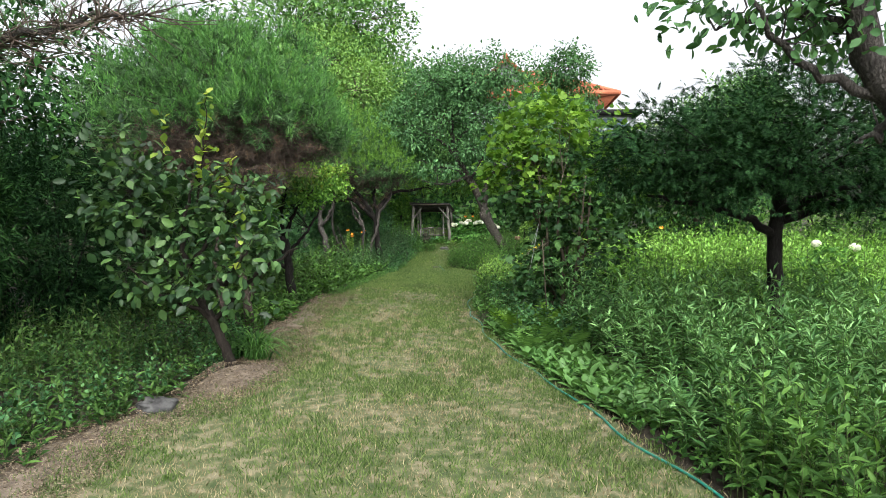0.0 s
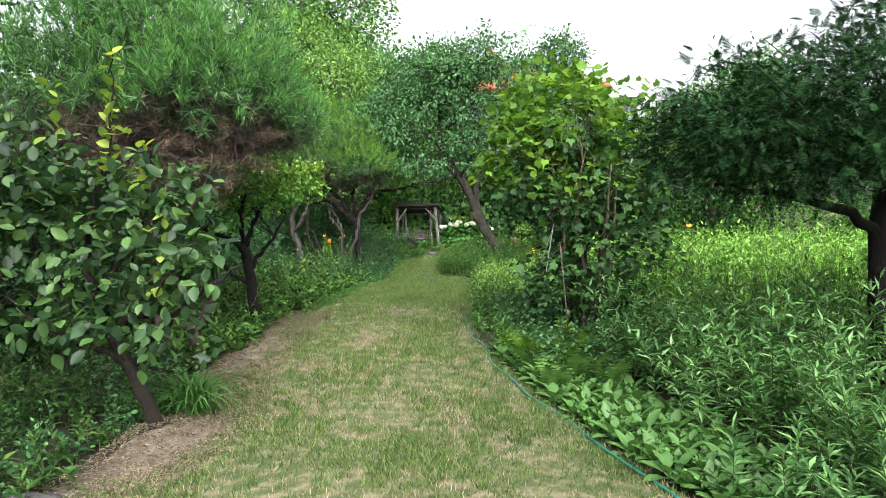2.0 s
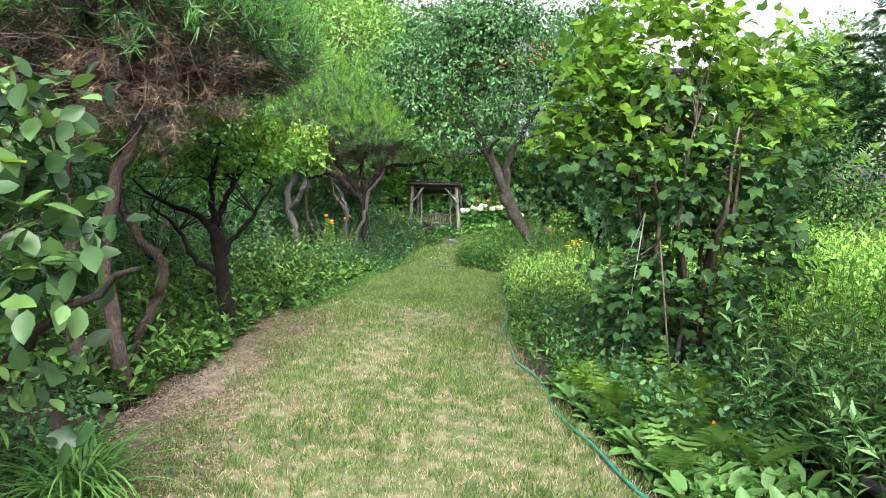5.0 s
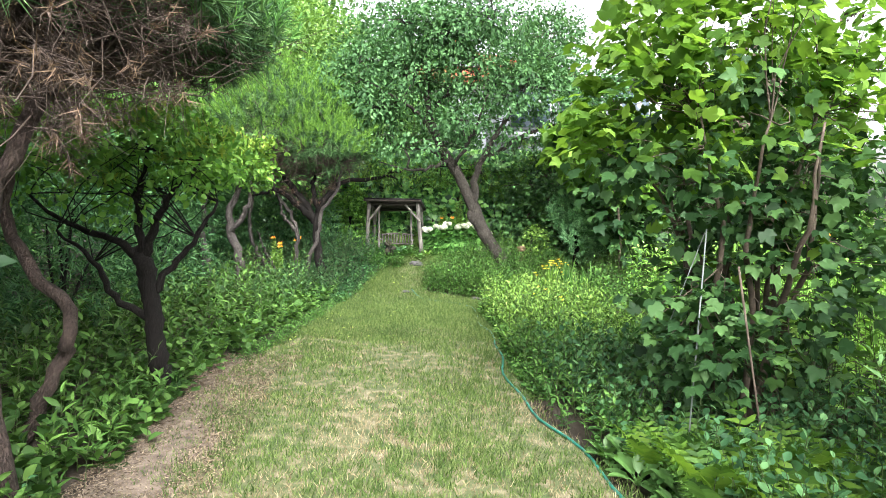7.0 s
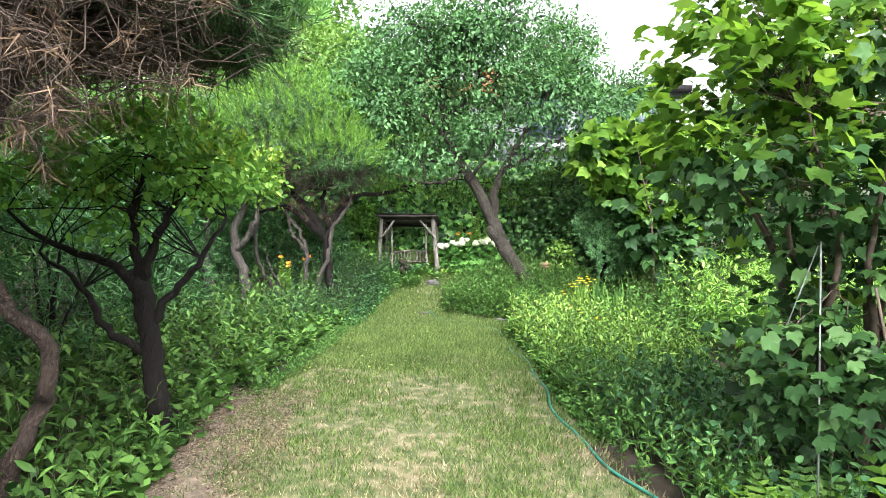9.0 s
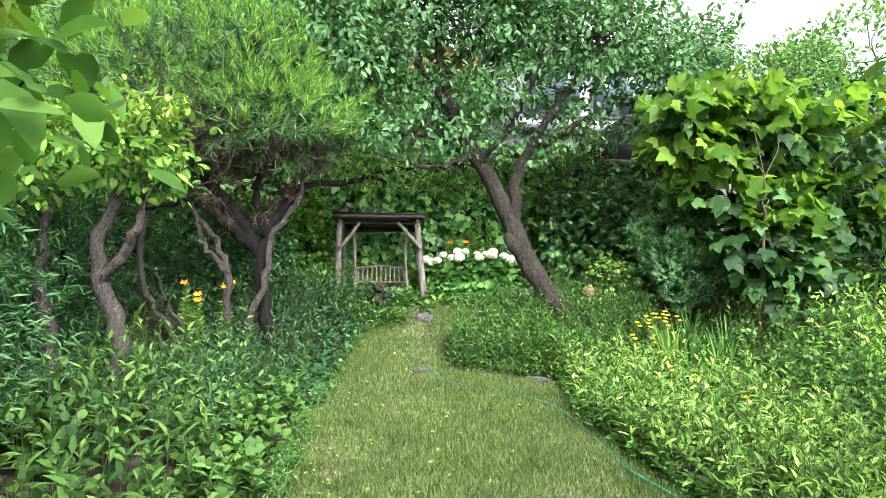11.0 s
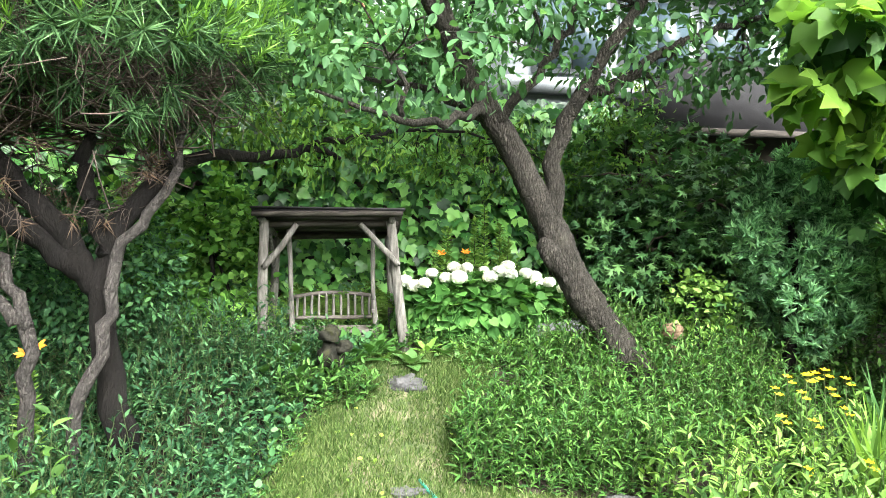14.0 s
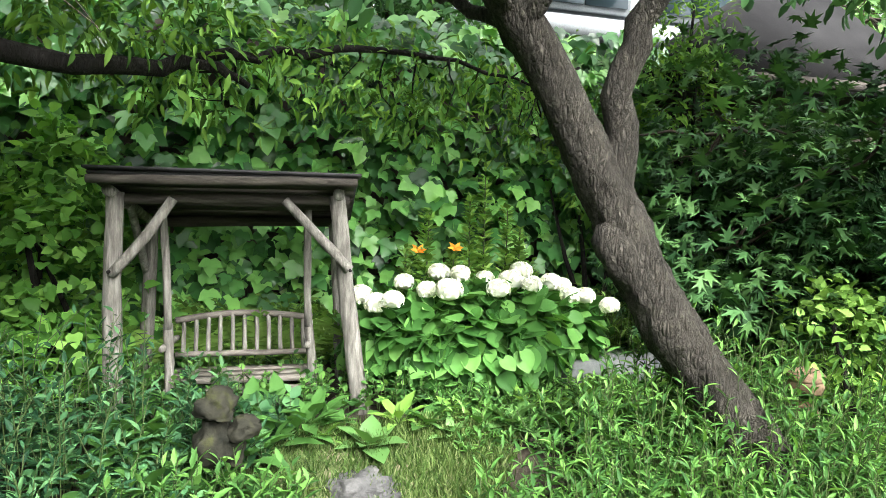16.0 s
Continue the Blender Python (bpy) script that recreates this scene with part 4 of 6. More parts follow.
# dark-trunked fruit tree
t = thing("dark_fruit_tree", "small fruit tree with black bark and bright young leaves", "tree", (-2.52, 11.9, 0))
h = Heap()
limb(h, [(-2.5, 11.9, -.05), (-2.53, 11.9, .4), (-2.6, 11.92, .85), (-2.66, 11.92, 1.25), (-2.75, 11.95, 1.45)], [.11, .085, .08, .085, .065], 26, 14, .09)
part("trunk", h, M_blkbark, t, smooth=True)
ends = []
for pts, rr in (([(-2.7, 11.9, 1.35), (-3.0, 11.9, 1.55), (-3.35, 11.9, 1.65), (-3.8, 11.95, 1.95)], [.045, .034, .026, .012]),
                ([(-2.62, 11.9, .75), (-2.95, 11.85, 1.0), (-3.15, 11.9, 1.3), (-3.5, 11.9, 1.6)], [.04, .034, .026, .012]),
                ([(-2.68, 11.92, 1.35), (-2.55, 11.9, 1.65), (-2.4, 11.9, 1.95), (-2.1, 12, 2.3)], [.05, .04, .03, .012]),
                ([(-2.6, 11.92, 1.0), (-2.42, 12.0, 1.3), (-2.2, 12.0, 1.55), (-2.0, 12.05, 1.9)], [.042, .034, .026, .012]),
                ([(-2.7, 11.92, 1.4), (-2.7, 11.9, 1.9), (-2.6, 11.9, 2.4)], [.045, .035, .012])):
    h = Heap()
    limb(h, pts, rr, 14, 8, .06, .015)
    part("limb", h, M_blkbark, t, smooth=True)
    ends += [pts[-1], pts[-2]]
h, hb, h2 = Heap(), Heap(), Heap()
for c, r, n in (((-2.75, 11.9, 2.5), (.75, .75, .45), 110), ((-3.5, 11.9, 2.4), (.75, .7, .48), 95), ((-2.15, 12.0, 2.25), (.45, .5, .32), 60), ((-3.1, 11.9, 2.0), (.6, .6, .3), 26)):
    cen, out = blob(c, r, n, .4, .4, c[0])
    leaves_at(h, T_OVAL, cen, out, 11, .08, .08, -.1, .6, .8)
    twigs(hb, np.array(ends), cen[::7], .008, .02)
    up = cen[out[:, 2] > .3]
    leaves_at(h2, T_WIDELANCE, up[:60], np.tile((0, 0, 1.0), (min(60, len(up)), 1)), 8, .05, .09, -.2)
part("crown", h, M_fruit, t)
part("shoots", h2, M_shoot, t, "pale yellow-green young shoots")
part("twigs", hb, M_blkbark, t)

# ---------------------------------------------------------------- quince at the lawn's edge
t = thing("quince_tree", "low quince tree with a leaning dark trunk and broad leaves", "tree", (-1.5, 7.1, 0))
h = Heap()
limb(h, [(-1.47, 7.1, -.05), (-1.56, 7.1, .3), (-1.72, 7.12, .62), (-1.92, 7.15, .9), (-2.05, 7.2, 1.2)], [.075, .06, .055, .05, .045], 16, 11, .06)
part("trunk", h, M_quincebark, t, smooth=True)
ends = []
for pts, rr in (([(-1.9, 7.15, .85), (-1.72, 7.1, 1.05), (-1.5, 7.0, 1.15), (-1.3, 6.85, 1.35), (-1.1, 6.7, 1.5)], [.04, .033, .028, .02, .01]),
                ([(-2.02, 7.2, 1.15), (-2.15, 7.2, 1.5), (-2.1, 7.2, 1.95), (-1.95, 7.2, 2.4)], [.04, .033, .025, .01]),
                ([(-1.98, 7.2, 1.05), (-2.35, 7.2, 1.3), (-2.7, 7.25, 1.7), (-2.9, 7.3, 2.2)], [.036, .03, .022, .01]),
                ([(-1.75, 7.1, .65), (-1.85, 6.95, .8), (-2.2, 6.85, .95), (-2.6, 6.8, 1.3)], [.03, .026, .02, .01]),
                ([(-2.08, 7.2, 1.3), (-1.8, 7.15, 1.6), (-1.55, 7.1, 1.95), (-1.4, 7.1, 2.3)], [.03, .025, .02, .008]),
                ([(-1.72, 7.12, .62), (-1.4, 7.05, .95), (-1.05, 7.0, 1.3), (-.6, 6.95, 1.55)], [.036, .03, .022, .01]),
                ([(-2.0, 7.2, 1.9), (-1.86, 7.15, 2.5), (-1.78, 7.1, 3.0), (-1.76, 7.1, 3.4)], [.014, .011, .008, .003])):
    h = Heap()
    limb(h, pts, rr, 14, 7, .06, .012)
    part("limb", h, M_quincebark, t, smooth=True)
    ends += [pts[-1], pts[-2]]
h, hb, h2 = Heap(), Heap(), Heap()
for c, r, n in (((-1.3, 7.05, 1.65), (.6, .6, .5), 80), ((-.8, 7.0, 1.55), (.42, .5, .32), 44), ((-2.0, 7.2, 2.0), (.75, .65, .6), 95), ((-2.75, 7.2, 2.1), (.6, .6, .75), 80), ((-1.6, 7.0, 1.1), (.8, .55, .4), 60), ((-2.4, 6.9, 1.2), (.5, .5, .4), 40), ((-3.2, 7.6, 2.4), (.7, .6, .8), 70), ((-1.1, 7.0, 2.15), (.35, .4, .35), 30)):
    cen, out = blob(c, (r[0], r[1] * .62, r[2]), int(n * .85), .35, .5, c[0])
    keep = cen[:, 0] + np.maximum(cen[:, 1] - 7.0, 0) < -.92
    cen, out = cen[keep], out[keep]
    leaves_at(h, T_OVAL, cen, out, 6, .10, .12, .1, .75, .85)
    near_twigs(hb, np.array(ends[:-2]), cen[::5], .007)
u = rng.random(40)
pos = np.stack([-1.86 + .1 * u + rng.normal(scale=.02, size=40), 7.13 - .03 * u, 2.3 + 1.1 * u], -1)
leaves_at(h2, T_OVAL, pos, np.tile((0, 0, .5), (40, 1)), 1, .03, .11, -.1)
part("shoot", h2, M_shoot, t, "yellow-green young shoot")
for c in ((-1.4, 6.9, 2.35), (-1.2, 6.75, 1.9), (-1.62, 7.0, 2.5), (-1.3, 6.75, 1.5), (-2.3, 7.1, 2.85)):
    u = rng.random(9)
    h2 = Heap()
    leaves_at(h2, T_OVAL, np.array(c) + np.stack([.0 * u, 0 * u, (u - .5) * .45], -1), np.tile((0, 0, .5), (9, 1)), 1, .04, .10, -.1)
    part("shoot", h2, M_shoot, t, "yellow-green young shoot")
part("crown", h, M_quince, t)
part("twigs", hb, M_quincebark, t)

# ---------------------------------------------------------------- viburnum shrubs with lobed leaves


def viburnum(name, label, base, cores, stems_n, stem_top, spread, seed, leaf=.11, lift=1.0):
    t = thing(name, label, "shrub", base)
    bx, by, bz = base
    tips = []
    for k in range(stems_n):
        a = k * 2.4 + seed
        r = .12 + .3 * rng.random()
        p0 = (bx + math.cos(a) * r * .7, by + math.sin(a) * r * .7, bz - .05)
        p3 = (bx + math.cos(a) * spread * (.5 + .5 * rng.random()), by + math.sin(a) * spread * (.5 + .5 * rng.random()), bz + stem_top * (.7 + .3 * rng.random()))
        p1 = (p0[0] * .8 + p3[0] * .2 + rng.normal() * .05, p0[1] * .8 + p3[1] * .2, bz + stem_top * .33)
        p2 = (p0[0] * .5 + p3[0] * .5 + rng.normal() * .08, p0[1] * .5 + p3[1] * .5 + rng.normal() * .08, bz + stem_top * .62)
        h = Heap()
        limb(h, [p0, p1, p2, p3], [.034, .028, .02, .008], 14, 7, .06, .012)
        part("stem", h, M_twig, t, smooth=True)
        tips += list(curve([p0, p1, p2, p3], 12)[5:])
    h, h2, hb = Heap(), Heap(), Heap()
    for c, r, n, top in cores:
        cen, out = blob(c, r, n, .45, .4, c[0] + seed)
        # leaves facing up take the paler tone, so top light is in their colour
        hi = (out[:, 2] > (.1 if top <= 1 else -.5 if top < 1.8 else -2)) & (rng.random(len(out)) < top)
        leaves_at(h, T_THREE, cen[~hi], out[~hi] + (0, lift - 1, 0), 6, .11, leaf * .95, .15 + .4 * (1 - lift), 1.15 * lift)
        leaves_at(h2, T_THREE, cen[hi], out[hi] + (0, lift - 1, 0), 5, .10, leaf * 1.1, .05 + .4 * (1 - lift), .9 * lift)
        near_twigs(hb, np.array(tips), cen[::5], .007)
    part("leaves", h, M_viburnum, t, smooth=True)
    part("top_leaves", h2, M_vib_top, t, "yellow-green upper leaves, coloured lighter for the light from above", True)
    part("twigs", hb, M_twig, t)
    return t


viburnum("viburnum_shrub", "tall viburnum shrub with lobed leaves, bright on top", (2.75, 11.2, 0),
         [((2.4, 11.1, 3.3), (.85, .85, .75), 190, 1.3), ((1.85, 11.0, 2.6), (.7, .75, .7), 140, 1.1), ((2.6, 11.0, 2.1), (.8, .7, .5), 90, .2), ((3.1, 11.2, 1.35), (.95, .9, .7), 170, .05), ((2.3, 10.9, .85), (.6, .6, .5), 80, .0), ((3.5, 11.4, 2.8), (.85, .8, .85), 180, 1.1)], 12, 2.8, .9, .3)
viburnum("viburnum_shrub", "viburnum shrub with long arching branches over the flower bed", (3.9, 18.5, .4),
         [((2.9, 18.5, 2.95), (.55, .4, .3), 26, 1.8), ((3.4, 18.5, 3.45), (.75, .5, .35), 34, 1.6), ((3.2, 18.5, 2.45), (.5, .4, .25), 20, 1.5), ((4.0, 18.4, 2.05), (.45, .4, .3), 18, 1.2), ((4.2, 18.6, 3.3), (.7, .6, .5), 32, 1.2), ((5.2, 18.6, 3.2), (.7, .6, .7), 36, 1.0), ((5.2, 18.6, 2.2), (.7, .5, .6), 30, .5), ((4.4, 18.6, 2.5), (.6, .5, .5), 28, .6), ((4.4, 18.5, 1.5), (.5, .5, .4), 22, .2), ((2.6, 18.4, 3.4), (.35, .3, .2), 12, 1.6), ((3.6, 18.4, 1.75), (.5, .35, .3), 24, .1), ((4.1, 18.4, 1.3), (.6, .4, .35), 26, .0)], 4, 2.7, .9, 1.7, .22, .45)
# brown seed heads in the shrub
h = Heap()
cen, out = blob((2.6, 11.0, 2.7), (1.0, .9, .9), 26, .6, .3, 5)
leaves_at(h, T_DIAMOND, cen, out, 26, .045, .03, 0)
solo("seed_heads", h, M_deadtwig, "brown dried flower heads among the leaves", "seed heads", kind="stuff")
# slanting support cord and stakes by the shrub
for a, b, r, mat, nm, lab in (((1.98, 10.2, .05), (2.28, 10.75, 1.75), .006, M_cable, "support_cord", "pale cord tied slanting to the shrub"),
                              ((1.75, 10.9, .05), (2.28, 10.78, 1.72), .004, M_cable, "support_cord", "thin pale cord tied slanting to the shrub"),
                              ((2.45, 9.95, -.05), (2.33, 10.3, 1.5), .008, M_twig, "plant_stake", "thin brown plant stake in the bed")):
    h = Heap()
    tube(h, np.array([a, np.add(a, b) / 2, b]), [r], 6)
    solo(nm, h, mat, lab, "cord" if "cord" in nm else "stake")

# ---------------------------------------------------------------- clipped yew on the right
t = thing("yew_tree", "dark clipped yew tree with a flat layered crown", "tree", (5.2, 8.2, 0))
h = Heap()
limb(h, [(5.2, 8.2, -.05), (5.18, 8.2, .8), (5.1, 8.2, 1.5), (5.15, 8.2, 2.2), (5.2, 8.2, 3.2)], [.12, .1, .09, .08, .05], 16, 11, .06)
part("trunk", h, M_blkbark, t, smooth=True)
for pts in ([(5.12, 8.2, 1.7), (4.7, 8.1, 1.95), (4.1, 8.0, 2.1), (3.5, 7.9, 2.2)], [(5.15, 8.2, 1.9), (5.8, 8.3, 2.1), (6.6, 8.4, 2.3)], [(5.15, 8.2, 2.0), (5.3, 7.6, 2.2), (5.4, 6.9, 2.3)]):
    h = Heap()
    limb(h, pts, [.06, .045, .035, .015], 12, 8, .06, .015)
    part("limb", h, M_blkbark, t, smooth=True)
h, hb = Heap(), Heap()
for c, r, n in (((5.5, 8.1, 2.95), (1.9, 1.6, .88), 2900), ((4.1, 8.0, 2.7), (1.25, 1.2, .5), 1200), ((6.6, 8.4, 2.9), (1.3, 1.3, .95), 800), ((3.5, 8.3, 2.6), (.7, .8, .38), 420), ((5.2, 8.1, 2.8), (1.3, 1.1, .6), 700)):
    cen, out = blob(c, r, n, .55, .4, c[0])
    cen = cen[: int(n * .55)]
    cen[:, 2] = np.round((cen[:, 2] + .05 * np.sin(cen[:, 0] * 4)) / .24) * .24 + rng.normal(scale=.035, size=len(cen))
    flat = unit(out[: len(cen)] * (1, 1, .25))
    leaves_at(h, T_FROND, cen, flat, 4, .1, .13, .02, 1.2, .8)
    leaves_at(h, T_LANCE, cen, flat, 5, .09, .06, .05, .9, 1.6)
    twigs(hb, np.array((5.2, 8.2, 2.4)), cen[::40], .015, .05)
part("crown", h, M_yew, t)
part("twigs", hb, M_blkbark, t)

# overhanging broadleaf at the near right, and the pine bough at the near left
t = thing("overhanging_tree", "broadleaf tree leaning over the lawn's start", "tree", (5.6, 4.2, 0))
h = Heap()
limb(h, [(5.6, 4.2, -.05), (5.3, 4.2, 1.2), (4.6, 4.15, 2.3), (4.15, 4.1, 2.75), (3.95, 4.1, 3.2), (3.8, 4.1, 4.4)], [.17, .15, .13, .10, .085, .05], 24, 14, .05)
part("trunk", h, M_greybark, t, smooth=True)
ends = []
for pts in ([(4.15, 4.15, 2.75), (3.8, 4.1, 2.88), (3.5, 4.1, 3.1), (3.2, 4.1, 3.5)], [(3.95, 4.1, 3.2), (3.6, 4.3, 3.3), (3.2, 4.4, 3.25)], [(3.9, 4.1, 3.7), (3.4, 4.0, 3.6), (2.8, 4.0, 3.5)], [(4.2, 4.15, 2.7), (4.15, 4.2, 2.55), (4.0, 4.2, 2.5)]):
    h = Heap()
    limb(h, pts, [.04, .028, .02, .008], 12, 7, .06, .02)
    part("limb", h, M_greybark, t, smooth=True)
    ends += [pts[-1], pts[-2]]
h, hb = Heap(), Heap()
for c, r, n in (((3.7, 4.15, 3.8), (1.1, .8, .4), 110), ((4.1, 4.2, 3.35), (.5, .6, .3), 40), ((3.3, 4.1, 3.3), (.55, .4, .13), 34), ((3.7, 4.1, 3.2), (.4, .4, .15), 20)):
    cen, out = blob(c, r, n, .3, .4, c[0])
    leaves_at(h, T_OVAL, cen, out, 7, .09, .075, .4, .6, .8)
    near_twigs(hb, np.array(ends), cen[::4], .007)
part("crown", h, M_cherry, t)
part("twigs", hb, M_greybark, t)

t = thing("near_pine", "old pine reaching a bare twiggy bough over the border", "pine tree", (-4.2, 3.6, 0))
h = Heap()
limb(h, [(-4.2, 3.6, -.05), (-4.1, 3.6, 1.2), (-3.9, 3.65, 2.2), (-3.7, 3.7, 3.2), (-3.8, 3.8, 4.4)], [.16, .14, .12, .1, .05], 18, 12, .06)
part("trunk", h, M_redbark, t, smooth=True)
h = Heap()
limb(h, [(-3.85, 3.68, 2.4), (-3.0, 3.8, 2.75), (-2.2, 3.95, 3.0), (-1.5, 4.1, 3.25), (-.7, 4.2, 3.4)], [.06, .05, .04, .025, .008], 20, 8, .06, .02)
part("bough", h, M_greybark, t, smooth=True)
hd, hn = Heap(), Heap()
spots = curve([(-3.0, 3.8, 2.75), (-2.2, 3.95, 3.0), (-1.5, 4.1, 3.25), (-.7, 4.2, 3.4)], 60, .02)
for s in spots:
    for _ in range(6):
        e = s + rng.normal(size=3) * (.25, .2, .16) + (.1, 0, .05)
        tube(hd, np.array([s, (s + e) / 2 + rng.normal(scale=.03, size=3), e]), [.007, .002], 3, cap=False)
        if rng.random() < .35:
            tufts(hn, e[None], unit(e - s)[None], 16, .09)
cen, out = blob((-2.6, 3.9, 3.6), (1.5, .9, .45), 220, .5, .3, 3)
tufts(hn, cen, out, 26, .11)
# wide upper canopy, added out of view to shade the left border
cen, out = blob((-3.4, 4.2, 5.0), (2.6, 2.3, .8), 1100, .5, .3, 4)
tufts(hn, cen, out, 34, .14, 2.2)
part("dead_twigs", hd, M_deadtwig, t)
part("crown", hn, M_needle_d, t)

# ---------------------------------------------------------------- hedges and the ivy wall


def hedge(name, label, blobs, mat, shape=T_DIAMOND, per=12, size=.06, spread=.06, bark=M_blkbark, category="hedge", poles=3):
    c0 = blobs[0][0]
    t = thing(name, label, category, (c0[0], c0[1], float(G(c0[0], c0[1]))))
    h, hb = Heap(), Heap()
    for c, r, n in blobs:
        cen, out = blob(c, r, n, .75, .3, c[1])
        g = G(cen[:, 0], cen[:, 1])
        keep = cen[:, 2] > g
        leaves_at(h, shape, cen[keep], out[keep], per, spread, size, .1, .6)
        for _ in range(poles if r[2] > .3 else 0):
            e = np.array(c) + rng.normal(size=3) * np.array(r) * .35
            b = np.array((c[0] + rng.normal() * .15, c[1] + rng.normal() * .15, float(G(c[0], c[1])) - .05))
            tube(hb, curve([b, (b + e) / 2 + rng.normal(scale=.06, size=3), e], 6), [.03, .01], 5)
    part("foliage", h, mat, t)
    part("stems", hb, bark, t)
    return t


for k, y in enumerate(np.arange(2.5, 22, 1.9)):
    x = -5.1 - .15 * math.sin(k * 1.7) + (.25 if y > 12 else 0)
    hedge("yew_hedge", "dark unclipped yew hedge along the garden's edge", [((x, y, 1.75), (1.0, 1.25, 1.0), 950), ((x - .2, y + .5, 2.4), (.8, 1.0, .7), 340)] if y < 8 else [((x, y, 1.3), (1.0, 1.25, 1.35), 950 if y < 11 else 520), ((x - .2, y + .5, 2.3), (.8, 1.0, .7), 340), ((x + .1, y, .6), (.7, 1.1, .6), 260 if y < 11 else 80)], (M_hedge if k % 3 else M_yew) if y < 10 else M_herb_d, T_LANCE, 12, .11, .08)
# closing trees behind the hedge
t_spots = [(-8.5, 6, 3.6, 2.6), (-8.2, 11, 3.8, 2.7), (-7.6, 16.5, 3.4, 2.4), (-7.2, 21.5, 3.4, 2.3)]


def tree(name, label, x, y, z0, height, rad, mat, n, size, per=9, bark=M_twig, lobes=7, shape=T_DIAMOND, tall=.8):
    g = float(G(x, y))
    t = thing(name, label, "tree", (x, y, g))
    h = Heap()
    top = (x + rng.normal() * .2, y + rng.normal() * .2, g + height * .8)
    limb(h, [(x, y, g - .1), (x + rng.normal() * .1, y, g + height * .3), (x + rng.normal() * .15, y, g + height * .55), top], [.05 * rad + .06, .04 * rad + .05, .03 * rad + .03, .02], 14, 9, .05, .03)
    part("trunk", h, bark, t, smooth=True)
    hb, hl = Heap(), Heap()
    for k in range(lobes):
        a = k * 2.4 + x
        u = (k + .5) / lobes
        rr = rad * (.62 if k else .2) * math.sqrt(1 - (2 * u - 1) ** 2 * .8)
        c = (x + math.cos(a) * rr, y + math.sin(a) * rr, z0 + (g + height - z0) * (.12 + .76 * u))
        s = rad * (.5 + .25 * rng.random())
        cen, out = blob(c, (s, s, s * tall), n // lobes, .6, .5, k + x)
        leaves_at(hl, shape, cen, out, per, size * 1.3, size, .25)
        p0 = (x, y, g + height * (.25 + .4 * u))
        tube(hb, curve([p0, (np.add(p0, c)) / 2 + rng.normal(scale=.15, size=3) + (0, 0, .1), c], 8, .03), [.03 * rad + .01, .01], 6)
        twigs(hb, np.array([c]), cen[::25], .01 + .004 * rad, .03)
    part("crown", hl, mat, t)
    part("branches", hb, bark, t)
    return t


for x, y, hgt, r in t_spots:
    tree("background_tree", "dense green tree behind the hedge", x, y, 1.2, hgt + 1.6, r, M_hedge if y < 14 else M_tree, 1500, .16)

# ivy-covered wall behind the seat
h = Heap()
box(h, (-5.6, 21.75, .5), (2.6, 22.0, 3.2))
wall = solo("garden_wall", h, M_wallbrick, "dark garden wall covered with climbing ivy", "wall", kind="structure")
n = 6800
x, z = -5.5 + 8.0 * rng.random(n), .75 + 2.6 * rng.random(n) ** .9
bul = .14 * np.array([noise.noise(Vector((a * 1.2, b * 1.5, 9))) for a, b in zip(x, z)])
y = 21.72 - .3 * rng.random(n) ** 1.3 - 1.6 * np.maximum(bul, 0)
near = (np.abs(x + .35) < 1.45) & (z > 1.15) & (z < 2.35)
pick = np.where(near)[0][:300]
rest = np.setdiff1d(np.arange(n), pick)
h = Heap()
al = np.stack([rng.normal(scale=.5, size=n), -.45 + rng.normal(scale=.25, size=n), -.8 + rng.normal(scale=.35, size=n)], -1)
fc = np.stack([rng.normal(scale=.4, size=n), -np.ones(n), .75 + rng.normal(scale=.45, size=n)], -1)
P = np.stack([x, y, z], -1)
sz = .085 + .085 * rng.random(n)
scatter(h, T_LOBED, P[rest], al[rest], fc[rest], sz[rest])
ivy = part("ivy", h, M_ivy, wall, "glossy lobed ivy leaves")
ivy["kind"] = "stuff"
h = Heap()
scatter(h, T_LOBED, np.zeros((1, 3)), np.array([(0, 1.0, 0)]), np.array([(0, 0, 1.0)]), 1.0)
ivy_leaf = h.mesh("ivy_leaf", M_ivy)
for k in pick:
    a, f = unit(al[k]), unit(fc[k])
    s = unit(np.cross(a, f))
    nn = np.cross(s, a)
    ob = part_mesh("ivy_leaf", ivy_leaf, wall)
    ob.matrix_parent_inverse = Matrix()
    ob.matrix_basis = Matrix.Translation(P[k]) @ Matrix((s, a, nn)).transposed().to_4x4() @ Matrix.Scale(sz[k], 4)

